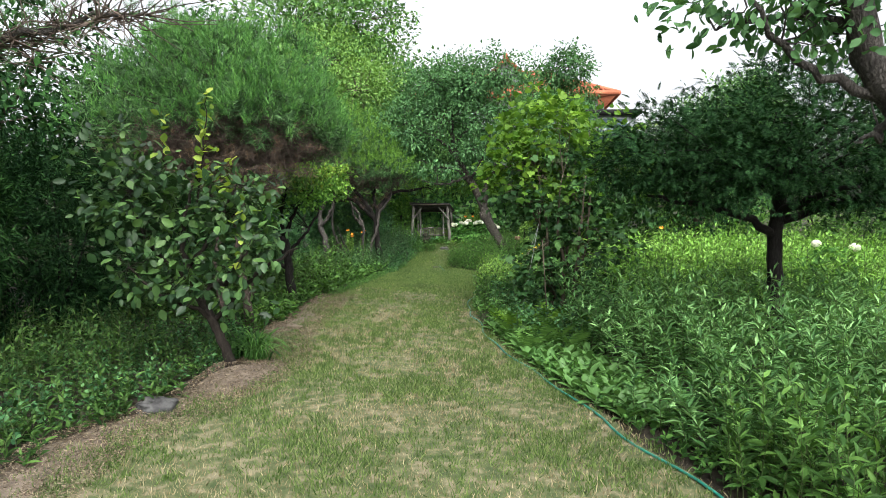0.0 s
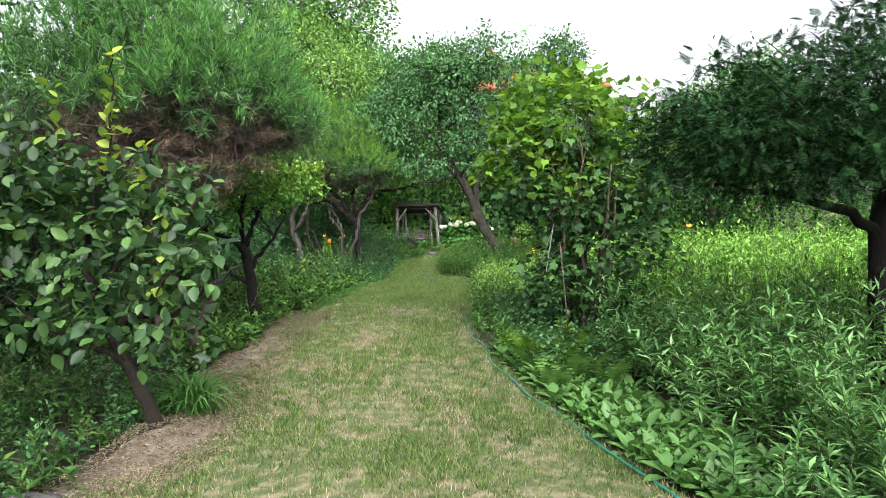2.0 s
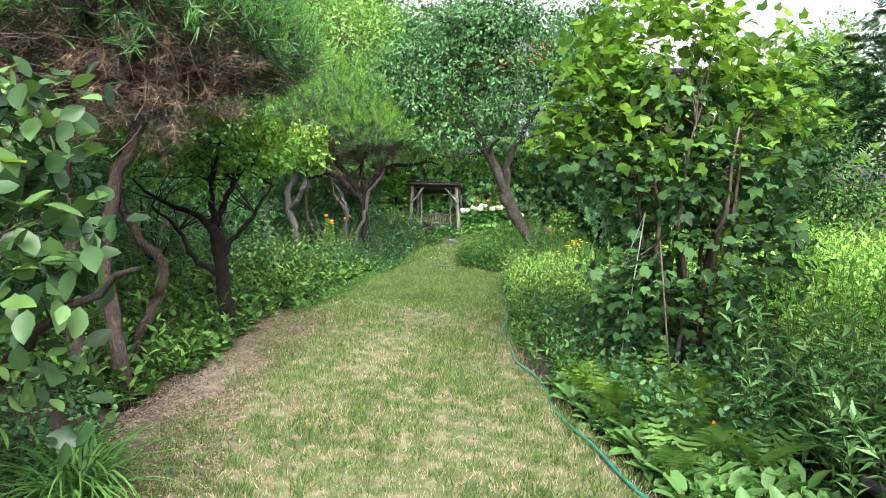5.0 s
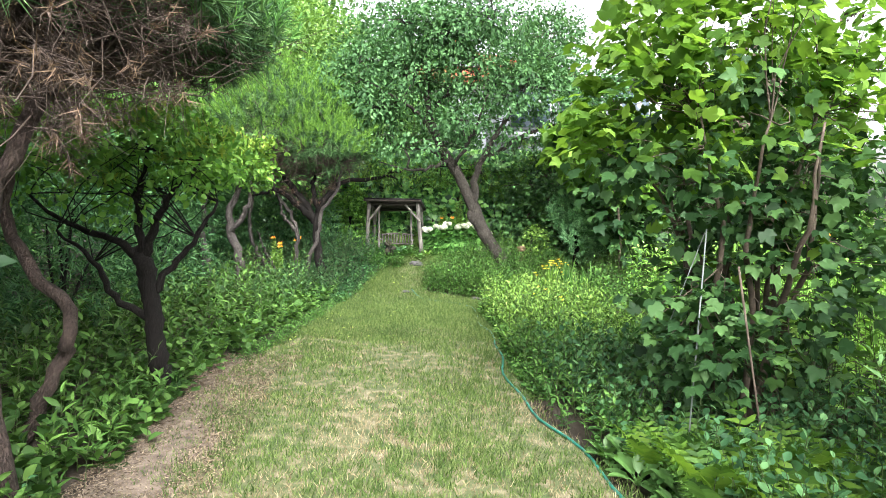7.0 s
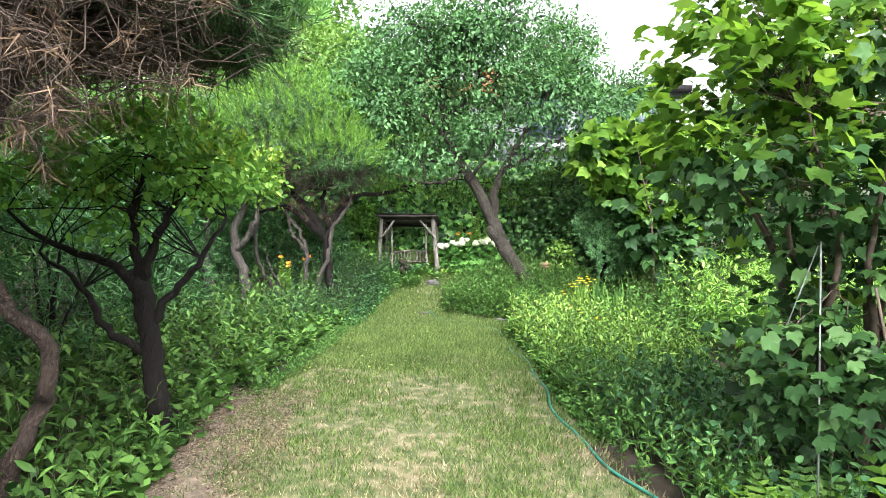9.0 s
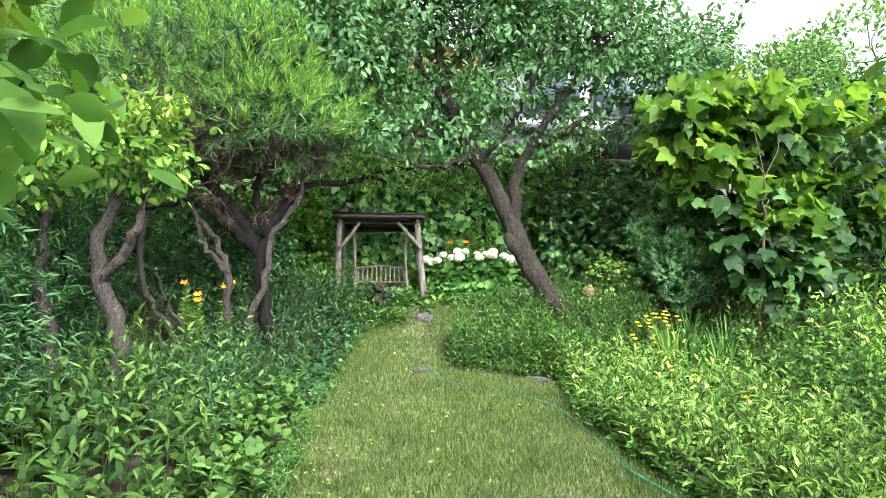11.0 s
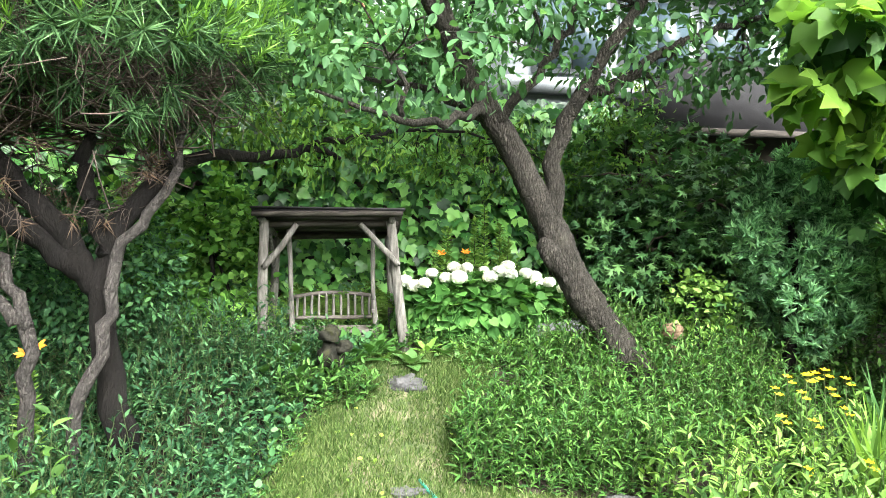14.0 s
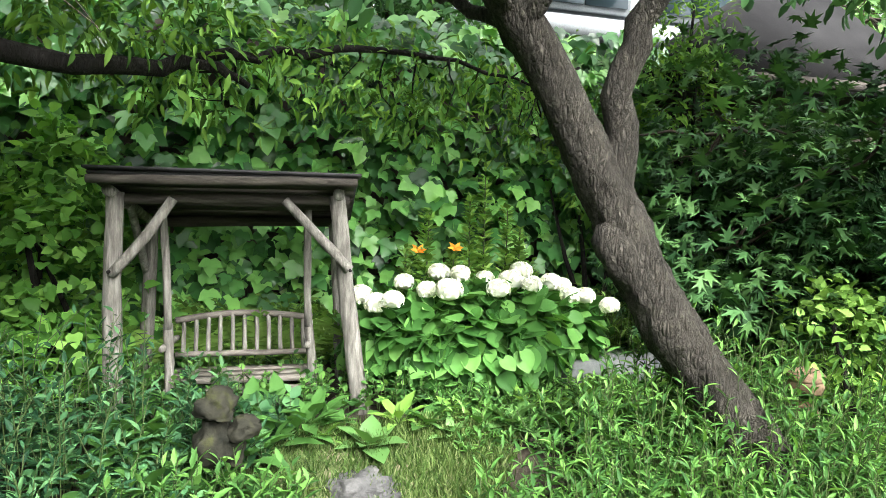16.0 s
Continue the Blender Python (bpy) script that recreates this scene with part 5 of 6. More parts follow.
# old dark limb reaching over the seat from the shrubs
t = thing("old_plum_tree", "old dark-barked tree stretching a limb over the seat", "tree", (-2.4, 19.0, .55))
h = Heap()
limb(h, [(-2.35, 19.05, .4), (-2.42, 19.0, 1.1), (-2.4, 18.95, 1.7), (-2.12, 19.0, 2.2), (-1.9, 19.4, 2.4), (-1.48, 19.9, 2.47), (-1.09, 20.2, 2.58), (-.85, 20.3, 2.5)], [.10, .085, .072, .055, .046, .042, .034, .015], 30, 12, .06, .016)
part("trunk", h, M_blkbark, t, smooth=True)
for pts, rr in (([(-2.42, 19.0, 1.5), (-2.6, 18.95, 1.8), (-2.88, 18.9, 2.19), (-3.18, 18.9, 2.6), (-3.3, 19, 3.2)], [.08, .075, .065, .05, .025]), ([(-2.5, 18.98, 1.6), (-2.8, 18.9, 1.88), (-3.23, 18.9, 2.15), (-3.8, 18.95, 2.05)], [.08, .07, .05, .02]), ([(-2.4, 18.95, 1.75), (-2.5, 18.9, 2.2), (-2.45, 18.9, 2.7)], [.06, .05, .02])):
    h = Heap()
    limb(h, pts, rr, 18, 10, .06, .016)
    part("limb", h, M_blkbark, t, smooth=True)
hb, hl = Heap(), Heap()
cen, out = blob((-1.5, 20.2, 2.75), (1.1, .6, .3), 120, .3, .4, 6)
leaves_at(hl, T_WIDELANCE, cen, out, 10, .1, .085, .35)
for c, r, n in (((-.3, 20.7, 2.72), (.8, .25, .3), 42), ((.6, 20.9, 2.8), (.8, .25, .35), 46), ((-1.0, 20.5, 2.45), (.5, .2, .16), 18), ((.1, 20.7, 2.42), (.45, .2, .14), 18), ((1.2, 21.1, 2.45), (.45, .25, .35), 30)):
    cen, out = blob(c, r, n, .3, .5, c[0])
    leaves_at(hl, T_WIDELANCE, cen, out, 9, .09, .08, .45)
    near_twigs(hb, curve([(-1.48, 19.9, 2.47), (-1.09, 20.2, 2.58), (-.5, 20.5, 2.75), (.2, 20.7, 2.85), (1.1, 21.0, 2.75)], 16), cen[::7], .007)
tube(hb, curve([(-1.09, 20.3, 2.62), (-.5, 20.5, 2.75), (.2, 20.7, 2.85), (1.1, 21.0, 2.75)], 14, .02), [.03, .02, .008], 7)
near_twigs(hb, curve([(-1.9, 19.4, 2.4), (-1.48, 19.9, 2.47), (-1.09, 20.2, 2.58), (-.5, 20.5, 2.75), (.2, 20.7, 2.85), (1.1, 21.0, 2.75)], 16), cen[::5])
part("crown", hl, M_plum, t)
part("twigs", hb, M_blkbark, t)

# shrubs by the seat
hedge("dark_shrub", "dense dark green shrub beside the seat", [((-2.75, 19.95, 1.35), (.6, .55, .85), 420), ((-3.4, 20.3, 1.5), (.8, .7, .8), 300)], M_herb_d, T_DIAMOND, 12, .06, .06, category="shrub")
hedge("vine_shrub", "pale green vine climbing beside the seat", [((-1.95, 21.05, 1.55), (.36, .3, .8), 220), ((-2.9, 21.2, 1.7), (.6, .4, .6), 160), ((-1.95, 20.9, 1.0), (.35, .35, .35), 80)], M_fruit, T_HEART, 8, .075, .07, category="vine")

# maple and dwarf conifer to the right of the cherry
t = tree("japanese_maple", "dark green maple with fine starry leaves", 2.75, 20.55, .95, 1.95, 1.15, M_maple, 900, .10, 7, M_twig, 9, T_PALM, .75)
puffs, _o = blob((3.25, 19.4, 1.72), (.62, .5, .92), 125, .45, .12, 8)
t = thing("dwarf_conifer", "rounded blue-green dwarf conifer", "conifer", (3.1, 19.4, .75))
h = Heap()
tube(h, curve([(3.1, 19.4, .6), (3.12, 19.4, 1.4), (3.08, 19.42, 2.4)], 8), [.06, .05, .015], 8, .05)
part("trunk", h, M_blkbark, t, smooth=True)
h = Heap()
for c in puffs:
    cen, out = blob(c, (.13, .13, .11), 26, .8, .2, c[0] * 9)
    tufts(h, cen, out, 16, .07, 9.0, .45, .5)
part("crown", h, M_conifer, t)
hedge("climbing_shrub", "fresh green climbing shrub by the shed's eaves", [((2.3, 21.0, 2.75), (.4, .2, .4), 80), ((2.3, 21.0, 3.25), (.35, .2, .35), 60), ((1.75, 21.3, 2.3), (.4, .25, .5), 80)], M_plum, T_WIDELANCE, 9, .08, .08, category="shrub")
hedge("lime_shrub", "upright shrub with small pale leaves beside the ornament", [((2.25, 19.55, 1.15), (.26, .24, .36), 130)], M_herb_l, T_HEART, 6, .05, .05, category="shrub")

hedge("boundary_shrub", "leafy green shrubs in front of the shed", [((4.4, 20.6, 1.3), (.9, .7, .7), 300), ((5.9, 20.4, 1.4), (1.0, .7, .8), 300), ((7.4, 20.0, 1.2), (1.0, .8, .9), 260), ((9.2, 19.4, 1.1), (1.2, .8, 1.0), 260), ((11.2, 18.6, 1.1), (1.2, .9, 1.1), 260), ((13.0, 17.6, 1.0), (1.2, 1.0, 1.1), 220)], M_herb, T_OVAL, 9, .09, .08, category="shrub")

# background trees against the sky
for a in (("large_tree", "tall broadleaf tree behind the garden", -7.6, 30, 4.0, 11.5, 4.0, M_tree, 3600, .24), ("pale_tree", "pale feathery green tree beyond the wall", -4.5, 23.8, 2.6, 7.6, 2.3, M_tree_l, 2600, .13),
          ("background_tree", "broadleaf tree beyond the garden wall", -1.7, 26.5, 3, 7.5, 2.0, M_cherry, 2000, .15), ("background_tree", "broadleaf tree beyond the garden wall", 3.6, 29, 3, 8.4, 1.6, M_cherry, 1700, .16),
          ("background_tree", "small tree beyond the flower border", 9.5, 24, 1.5, 5.6, 2.2, M_tree, 1300, .15), ("background_tree", "small tree beyond the flower border", 7.3, 19.5, 1.2, 3.6, 1.7, M_hedge, 700, .12),
          ("background_tree", "dense tree at the garden's far edge", 12, 17, 1, 5.2, 2.6, M_tree, 700, .15), ("background_tree", "dense tree at the garden's far edge", 11.5, 10, 1, 5.4, 2.6, M_hedge, 700, .15),
          ("background_tree", "leafy tree just behind the garden wall", .5, 22.95, 2.6, 4.2, .8, M_cherry, 700, .11), ("background_tree", "leafy tree just behind the garden wall", -1.3, 23.2, 2.6, 4.4, .9, M_tree, 700, .12), ("background_tree", "broadleaf tree beyond the pale house", 11.3, 28, 3, 6.6, 2.0, M_tree, 1500, .16), ("background_tree", "broadleaf tree behind the garden", -13, 27, 3, 9, 3.4, M_hedge, 1500, .24)):
    tree(*a)

# ---------------------------------------------------------------- houses


def mesh_part(name, verts, faces, mat, parent, label=""):
    h = Heap()
    by = {3: [], 4: []}
    for f in faces:
        by[len(f)].append(f)
    h.add(verts, [np.array(v) for v in by.values() if v])
    return part(name, h, mat, parent, label)


t = thing("tiled_house", "distant house with a red tiled hipped roof", "house", (2.0, 46, .85))
hh = Heap()
box(hh, (-5.5, 42.5, .8), (7.0, 52, 9.15))
part("wall", hh, M_plaster, t)
ex0, ex1, ey0, ey1, ez = -6.2, 8.2, 41.6, 53, 9.1
rx0, rx1, rz = -1.6, 3.4, 11.5
roofv = [(ex0, ey0, ez), (ex1, ey0, ez), (ex1, ey1, ez), (ex0, ey1, ez), (rx0, 47, rz), (rx1, 47, rz)]
roof = mesh_part("roof", roofv, [(0, 1, 5, 4), (1, 2, 5), (2, 3, 4, 5), (3, 0, 4), (0, 3, 2, 1)], M_tile, t)
hh = Heap()
for x in np.arange(ex0 + .25, ex1, .34):
    y1 = 47.0
    u = min(1, (x - ex0) / (rx0 - ex0), (ex1 - x) / (ex1 - rx1))
    tube(hh, np.array([(x, ey0 - .03, ez + .06), (x, ey0 + (y1 - ey0) * u, ez + .06 + (rz - ez) * u)]), [.09], 5)
part("tile_rows", hh, M_tile, roof).matrix_parent_inverse = Matrix()
hh = Heap()
for a, b in (((ex0, ey0, ez), (rx0, 47, rz)), ((ex1, ey0, ez), (rx1, 47, rz)), ((rx0, 47, rz), (rx1, 47, rz)), ((ex1, ey0, ez), (ex1, ey1, ez)), ((ex0, ey0, ez), (ex1, ey0, ez))):
    tube(hh, np.array([np.add(a, (0, 0, .1)), np.add(b, (0, 0, .1))]), [.16], 7)
part("ridge", hh, M_tile, roof).matrix_parent_inverse = Matrix()
# small front gable
mesh_part("gable", [(-.55, 43.4, 10.2), (2.35, 43.4, 10.2), (.9, 43.4, 11.75)], [(0, 1, 2)], M_plaster, t)
hh = Heap()
for s in (-1, 1):
    box(hh, (0, -.5, 0), (1.9, 3.6, .12), Matrix.Translation((.9, 43.4, 11.85)) @ (Matrix.Rotation(radians(43), 4, "Y") if s > 0 else Matrix.Rotation(radians(137), 4, "Y")))
tube(hh, np.array([(.9, 42.85, 11.95), (.9, 47, 11.95)]), [.17], 7)
part("gable_roof", hh, M_tile, t)
for x in (-3.5, 6.2):
    w = part_mesh("window", (lambda q: (box(q, (x, 42.4, 6.9), (x + 1.2, 42.5, 8.5)), q.mesh("window", M_trim))[1])(Heap()), t)
    q = Heap()
    box(q, (x + .1, 42.37, 7.0), (x + 1.1, 42.41, 8.4))
    part("pane", q, M_glass, w).matrix_parent_inverse = Matrix()

t = thing("pale_house", "pale house with large upstairs windows and white sills", "house", (4.6, 23.2, .85))
hh = Heap()
box(hh, (1.6, 23.0, .7), (6.0, 27, 5.3))
part("wall", hh, M_plaster, t)
hh = Heap()
box(hh, (1.5, 22.86, 3.72), (6.1, 23.0, 3.94))
part("sill_band", hh, M_trim, t)
hh = Heap()
box(hh, (1.4, 22.7, 5.25), (6.15, 27.2, 5.4))
part("roof", hh, M_shingle, t)
for k in range(3):
    x = 1.95 + k * 1.33
    w = part_mesh("window", (lambda q: (box(q, (x, 22.94, 4.02), (x + 1.15, 22.985, 5.15)), q.mesh("window", M_trim))[1])(Heap()), t)
    for m in range(2):
        q = Heap()
        box(q, (x + .06 + m * .53, 22.9, 4.08), (x + .56 + m * .53, 22.938, 5.09))
        part("pane", q, M_glass, w).matrix_parent_inverse = Matrix()

t = thing("shed", "low shed with a dark shingled gable roof", "shed", (4.6, 22.0, .85))
hh = Heap()
box(hh, (2.65, 21.5, .7), (5.2, 22.6, 3.0))
part("wall", hh, M_wallbrick, t)
mesh_part("roof", [(2.3, 21.1, 3.02), (5.5, 21.1, 3.02), (5.5, 22.7, 3.02), (2.3, 22.7, 3.02), (3.75, 21.9, 4.05), (4.7, 21.9, 4.05)], [(0, 1, 5, 4), (1, 2, 5), (2, 3, 4, 5), (3, 0, 4), (0, 3, 2, 1)], M_shingle, t)
hh = Heap()
box(hh, (2.28, 21.06, 2.95), (5.52, 21.1, 3.03))
part("fascia", hh, M_roofwood, t)

# ---------------------------------------------------------------- hydrangea, lilies, ferns on the terrace


def hydrangea(at, rx, ry, top, n, balls, label, ball=.066):
    x0, y0 = at
    g = float(G(x0, y0))
    t = thing("hydrangea", label, "shrub", (x0, y0, g), "white hydrangeas")
    hl, hs = Heap(), Heap()
    a, q = rng.random(n) * 6.28, np.sqrt(rng.random(n))
    x, y = x0 + np.cos(a) * q * rx * .8, y0 + np.sin(a) * q * ry * .8
    stems(hl, hs, x, y, (top - g) * (.75 + .25 * rng.random(n)) * (1 - .25 * q ** 3), T_ROUND, .12, 11, .15, .15, width=1.0, tip=.85)
    cen, out = blob((x0, y0 - .02, g + (top - g) * .47), (rx * .95, ry * .95, (top - g) * .5), n * 9, .85, .15, x0)
    leaves_at(hl, T_ROUND, cen, out, 2, .05, .115, .55, .5, 1.0)
    part("leaves", hl, M_hyd, t, smooth=True)
    part("stems", hs, M_stem, t)
    for k in range(balls):
        a, q = k * 2.4, math.sqrt((k + .5) / balls)
        u = (k + .5) / balls * 2 - 1
        c = np.array((x0 + u * rx * .98 + rng.normal() * .03, y0 - .1 - .3 * ry * (k % 3), top + .09 - .16 * u * u - .035 * (k % 3) + rng.normal() * .02))
        hb = Heap()
        d = unit(rng.normal(size=(150, 3)))
        d[:, 2] = np.where(d[:, 2] < -.4, -d[:, 2], d[:, 2])
        s = ball * (.8 + .4 * rng.random())
        bm = bmesh.new()
        bmesh.ops.create_icosphere(bm, subdivisions=2, radius=1)
        inner = bm_heap(bm)
        hb.add(np.concatenate(inner.v) * (s * .93, s * .93, s * .75) + c, [np.concatenate(inner.f[3])])
        scatter(hb, T_OVAL, c + d * s * (1, 1, .8), np.cross(d, rng.normal(size=(150, 3))), d, .032, .9)
        part("flower_head", hb, M_white, t, "round white flower head")
    return t


hydrangea((.55, 20.72), .82, .52, 1.40, 190, 18, "white-flowered hydrangea bush beside the swing seat", .07)
hydrangea((7.9, 12.8), .6, .6, 1.3, 60, 2, "white hydrangea in the sunny meadow border", .1)


def lily(at, height, flower, label):
    g = float(G(*at))
    t = thing("lily", label, "lily", (*at, g), "lilies")
    hl, hs = Heap(), Heap()
    k = np.arange(110)
    u = .25 + .75 * k / 110
    a = k * 2.4
    scatter(hl, T_LANCE, np.stack([at[0] + 0 * u, at[1] + 0 * u, g + height * u], -1), np.stack([np.cos(a), np.sin(a), .35 + 0 * a], -1), rng.normal(size=(110, 3)), .14 * (1.15 - .75 * u), 1.7)
    stems(hl, hs, np.array([at[0]]), np.array([at[1]]), np.array([height]), T_LANCE, .15, 80, .45, .02, low=.2, tip=.45, thick=.01, width=3.0)
    part("leaves", hl, M_herb_l, t)
    part("stem", hs, M_stem, t)
    if flower:
        for k in range(flower):
            hf = Heap()
            c = np.array((at[0] + rng.normal() * .04, at[1] - .02, g + height + rng.normal() * .03))
            a = np.arange(6) * 1.047
            d = np.stack([np.cos(a), np.sin(a) * .6 - .6, np.sin(a) * .4 + .35], -1)
            scatter(hf, T_WIDELANCE, np.tile(c, (6, 1)), d, np.tile((0, -1, .6), (6, 1)), .06, 1.5)
            part("flower", hf, M_orange, t, "orange lily flower")
    return t


for x, y, hgt, f in ((.16, 20.82, .86, 1), (.43, 20.82, .84, 1), (.23, 20.8, 1.1, 0), (.54, 20.8, 1.2, 0), (.63, 20.78, 1.34, 0), (.80, 20.8, 1.15, 0), (.88, 20.78, 1.0, 0), (.98, 20.8, .75, 0),
                     (3.05, 10.9, 1.95, 2), (4.9, 13.5, 1.6, 1), (-3.1, 18.6, 1.0, 2), (-2.85, 18.9, .95, 2), (-3.3, 18.9, 1.0, 1)):
    lily((x, y), hgt, f, "tall lily with orange flowers" if f else "tall unopened lily stalk with narrow leaves")


def fern(at, size, fronds, mat=M_herb_l, label="light green fern beside the seat"):
    g = float(G(*at))
    t = thing("fern", label, "fern", (*at, g), "ferns")
    for k in range(fronds):
        a = k * 2.4 + at[0] * 7
        h = Heap()
        d = np.array([(math.cos(a) * .55, math.sin(a) * .55, 1.1)])
        scatter(h, T_FROND, np.array([(at[0], at[1], g)]), d, np.array([(-math.cos(a), -math.sin(a), .9)]), size * (.8 + .4 * rng.random()))
        part("frond", h, mat, t)
    return t


for x, y, s in ((-1.15, 21.3, .5), (-.7, 21.3, .6), (-.35, 21.3, .62), (-.95, 21.4, .62), (-.1, 21.3, .6), (-1.5, 21.3, .5), (-.55, 21.2, .5), (-.82, 21.25, .55), (-.2, 21.2, .5)):
    fern((x, y), s, 9)
for x, y, s in ((1.95, 9.7, .6), (2.25, 9.3, .55), (2.5, 9.9, .65), (1.75, 10.2, .5), (2.9, 9.6, .6)):
    fern((x, y), s, 8, M_vib_top, "yellow-green fern at the border's edge")



def hosta(at, size, n, mat=M_hosta, label="broad-leaved hosta plant", shape=T_HEART):
    g = float(G(*at))
    t = thing("hosta", label, "hosta", (*at, g), "hostas")
    for k in range(n):
        a = k * 2.4 + at[1] * 5
        e = .4 + .8 * (k / n)
        h = Heap()
        d = np.array((math.cos(a) * math.cos(e), math.sin(a) * math.cos(e), math.sin(e)))
        b = np.array((at[0], at[1], g)) + d * size * .35
        scatter(h, shape, b[None], (d - (0, 0, .35))[None], np.array([(-d[0] * .3, -d[1] * .3, 1)]), size * (.75 + .4 * rng.random()), 1.5 if shape is T_WIDELANCE else .68 if shape is T_OVAL else .95)
        tube(h, np.array([(at[0], at[1], g), b]), [.008, .005], 4, cap=False)
        part("leaf", h, mat, t)
    return t


for k in range(14):
    y = 8.7 + .12 * k
    fern((float(R_EDGE(y)) + .3 + .75 * ((k * 5) % 7) / 6, y), .42 + .06 * (k % 3), 7, M_phlox, "yellow-green fern at the border's edge")
for k in range(9):
    y = 9.0 + .14 * k
    hosta((float(R_EDGE(y)) + .25 + .6 * ((k * 4) % 5) / 4, y + .05), .24, 9, M_hosta, "broad pale leaves among the ferns", T_OVAL)
old = hosta((2.62, 9.2), .2, 9, label="hosta with one withered yellow leaf", shape=T_OVAL)
h = Heap()
scatter(h, T_OVAL, np.array([(2.55, 9.08, .24)]), np.array([(-.4, -.5, .35)]), np.array([(0, -.5, 1.0)]), .17, .6)
part("leaf", h, M_orange, old, "withered yellow-orange leaf")
for k in range(112):
    y = 6.1 + k * .04
    hosta((float(R_EDGE(y)) + .14 + (.5 if y < 6.6 else .95) * ((k * 7) % 11) / 10, y), .165 + .04 * math.sin(k * 3), 12, label="pale broad-leaved hosta edging the border", shape=T_OVAL)
for k in range(16):
    x = -.5 + k * .12 + .05 * math.sin(k * 5.1)
    hosta((x, 19.92 + .1 * math.sin(k * 2.3)), .10 + .05 * math.sin(k * 3.7) ** 2, 9 + k % 4, (M_herb_l, M_herb, M_hosta)[k % 3], "small light green hosta in front of the seat", (T_HEART, T_WIDELANCE)[k % 2])
for x, y in ((-.62, 19.95), (-1.05, 19.8), (-.9, 19.78), (-1.2, 19.95), (-.78, 19.85), (-1.35, 19.85), (-.55, 20.05), (-.85, 20.15), (-1.1, 20.2), (-1.4, 20.0), (-.7, 20.2), (-1.5, 19.75), (-1.25, 19.65)):
    hosta((x, y), .2, 12, M_herb, "leafy green plant beside the stone figure", T_WIDELANCE)

# ---------------------------------------------------------------- stones and ornaments
for nm, at, s, seed, mat, lab in (("flat_stone", (-.38, 19.62, .62), (.18, .12, .09), 3, M_stone, "flat grey stepping stone at the path's end"), ("edge_stone", (-.8, 19.6, .49), (.17, .1, .05), 5, M_stone, "low grey stone edging the path"),
                                  ("edge_stone", (-.5, 18.75, .12), (.13, .08, .035), 6, M_stone, "small flat stone in the lawn"), ("field_stone", (-1.62, 5.7, .03), (.2, .15, .12), 8, M_stone, "rounded grey field stone by the border"),
                                  ("field_stone", (.95, 18.45, .03), (.16, .1, .05), 9, M_stone, "flat stone at the bed's foot"), ("field_stone", (3.5, 8.65, .1), (.2, .16, .14), 11, M_stone, "grey stone among the hostas")):
    solo(nm, boulder(at, s, seed), mat, lab, "stone", smooth=True)
h = boulder((-.97, 19.6, .86), (.105, .09, .14), 21, 1.0, .2)
for b in (boulder((-.98, 19.58, 1.05), (.085, .075, .085), 22, .9, .2), boulder((-.87, 19.56, .95), (.06, .06, .06), 23, .9, .2)):
    for v, t3 in zip([np.concatenate(b.v)], [np.concatenate(b.f[3])]):
        h.add(v, [t3])
solo("stone_figure", h, M_moss, "small mossy stone figure among the plants", "garden ornament", smooth=True)
h = Heap()
box(h, (.95, 20.25, .72), (1.8, 20.55, .95))
solo("stone_bench", h, M_concrete, "low pale concrete slab behind the tree", "slab")
t = thing("clay_ornament", "tan clay garden ornament with a rounded top", "garden ornament", (1.93, 19.42, .7))
h = Heap()
tube(h, np.array([(1.93, 19.42, .74), (1.93, 19.42, .80), (1.93, 19.42, .86), (1.93, 19.42, .90)]), [.075, .075, .06, .05], 14)
part("base", h, M_clay, t, smooth=True)
part("top", boulder((1.93, 19.42, .98), (.092, .085, .085), 31, 1.0, .08), M_clay, t, smooth=True)
part("cap", boulder((1.93, 19.42, 1.03), (.094, .088, .05), 33, 1.0, .06), M_clay, t, smooth=True)
for k in range(4):
    h = Heap()
    box(h, (1.875 + k * .028, 19.322, .79), (1.893 + k * .028, 19.328, .825))
    part("mark", h, M_deadtwig, t)

# ---------------------------------------------------------------- beds
U = rng.random


def right_of(d):
    return lambda x, y: x > R_EDGE(y) + d


def left_of(d):
    return lambda x, y: x < L_EDGE(y) - d


# near right: bright phlox-like plants, then tall lance-leaved stems
x, y = bed(300, 3.2, 5.6, 2.2, 4.9, right_of(.15))
herb_bed("phlox_bed", "bright green leafy plants at the lawn's start", x, y, .6 + .4 * U(len(x)), T_WIDELANCE, .17, 20, M_phlox, lean=.15)
x, y = bed(640, 2.6, 6.8, 4.6, 9.4, lambda a, b: a > R_EDGE(b) + np.where(b > 6.2, 1.0, .25))
hgt = (.8 + .45 * U(len(x))) * np.clip((x - R_EDGE(y)) / 1.3, .55, 1.1)
herb_bed("lance_leaf_bed", "tall grey-green stems with narrow leaves leaning over the border", x, y, hgt, T_LANCE, .19, 36, M_lance, lean=.2, to=(-.16, .03), width=1.15)
x, y = bed(700, 2.9, 7.0, 5.0, 9.8, lambda a, b: a > R_EDGE(b) + 1.2)
herb_bed("border_undergrowth", "dense green undergrowth between the tall stems", x, y, .35 + .4 * U(len(x)), T_WIDELANCE, .13, 12, M_herb, lean=.2)
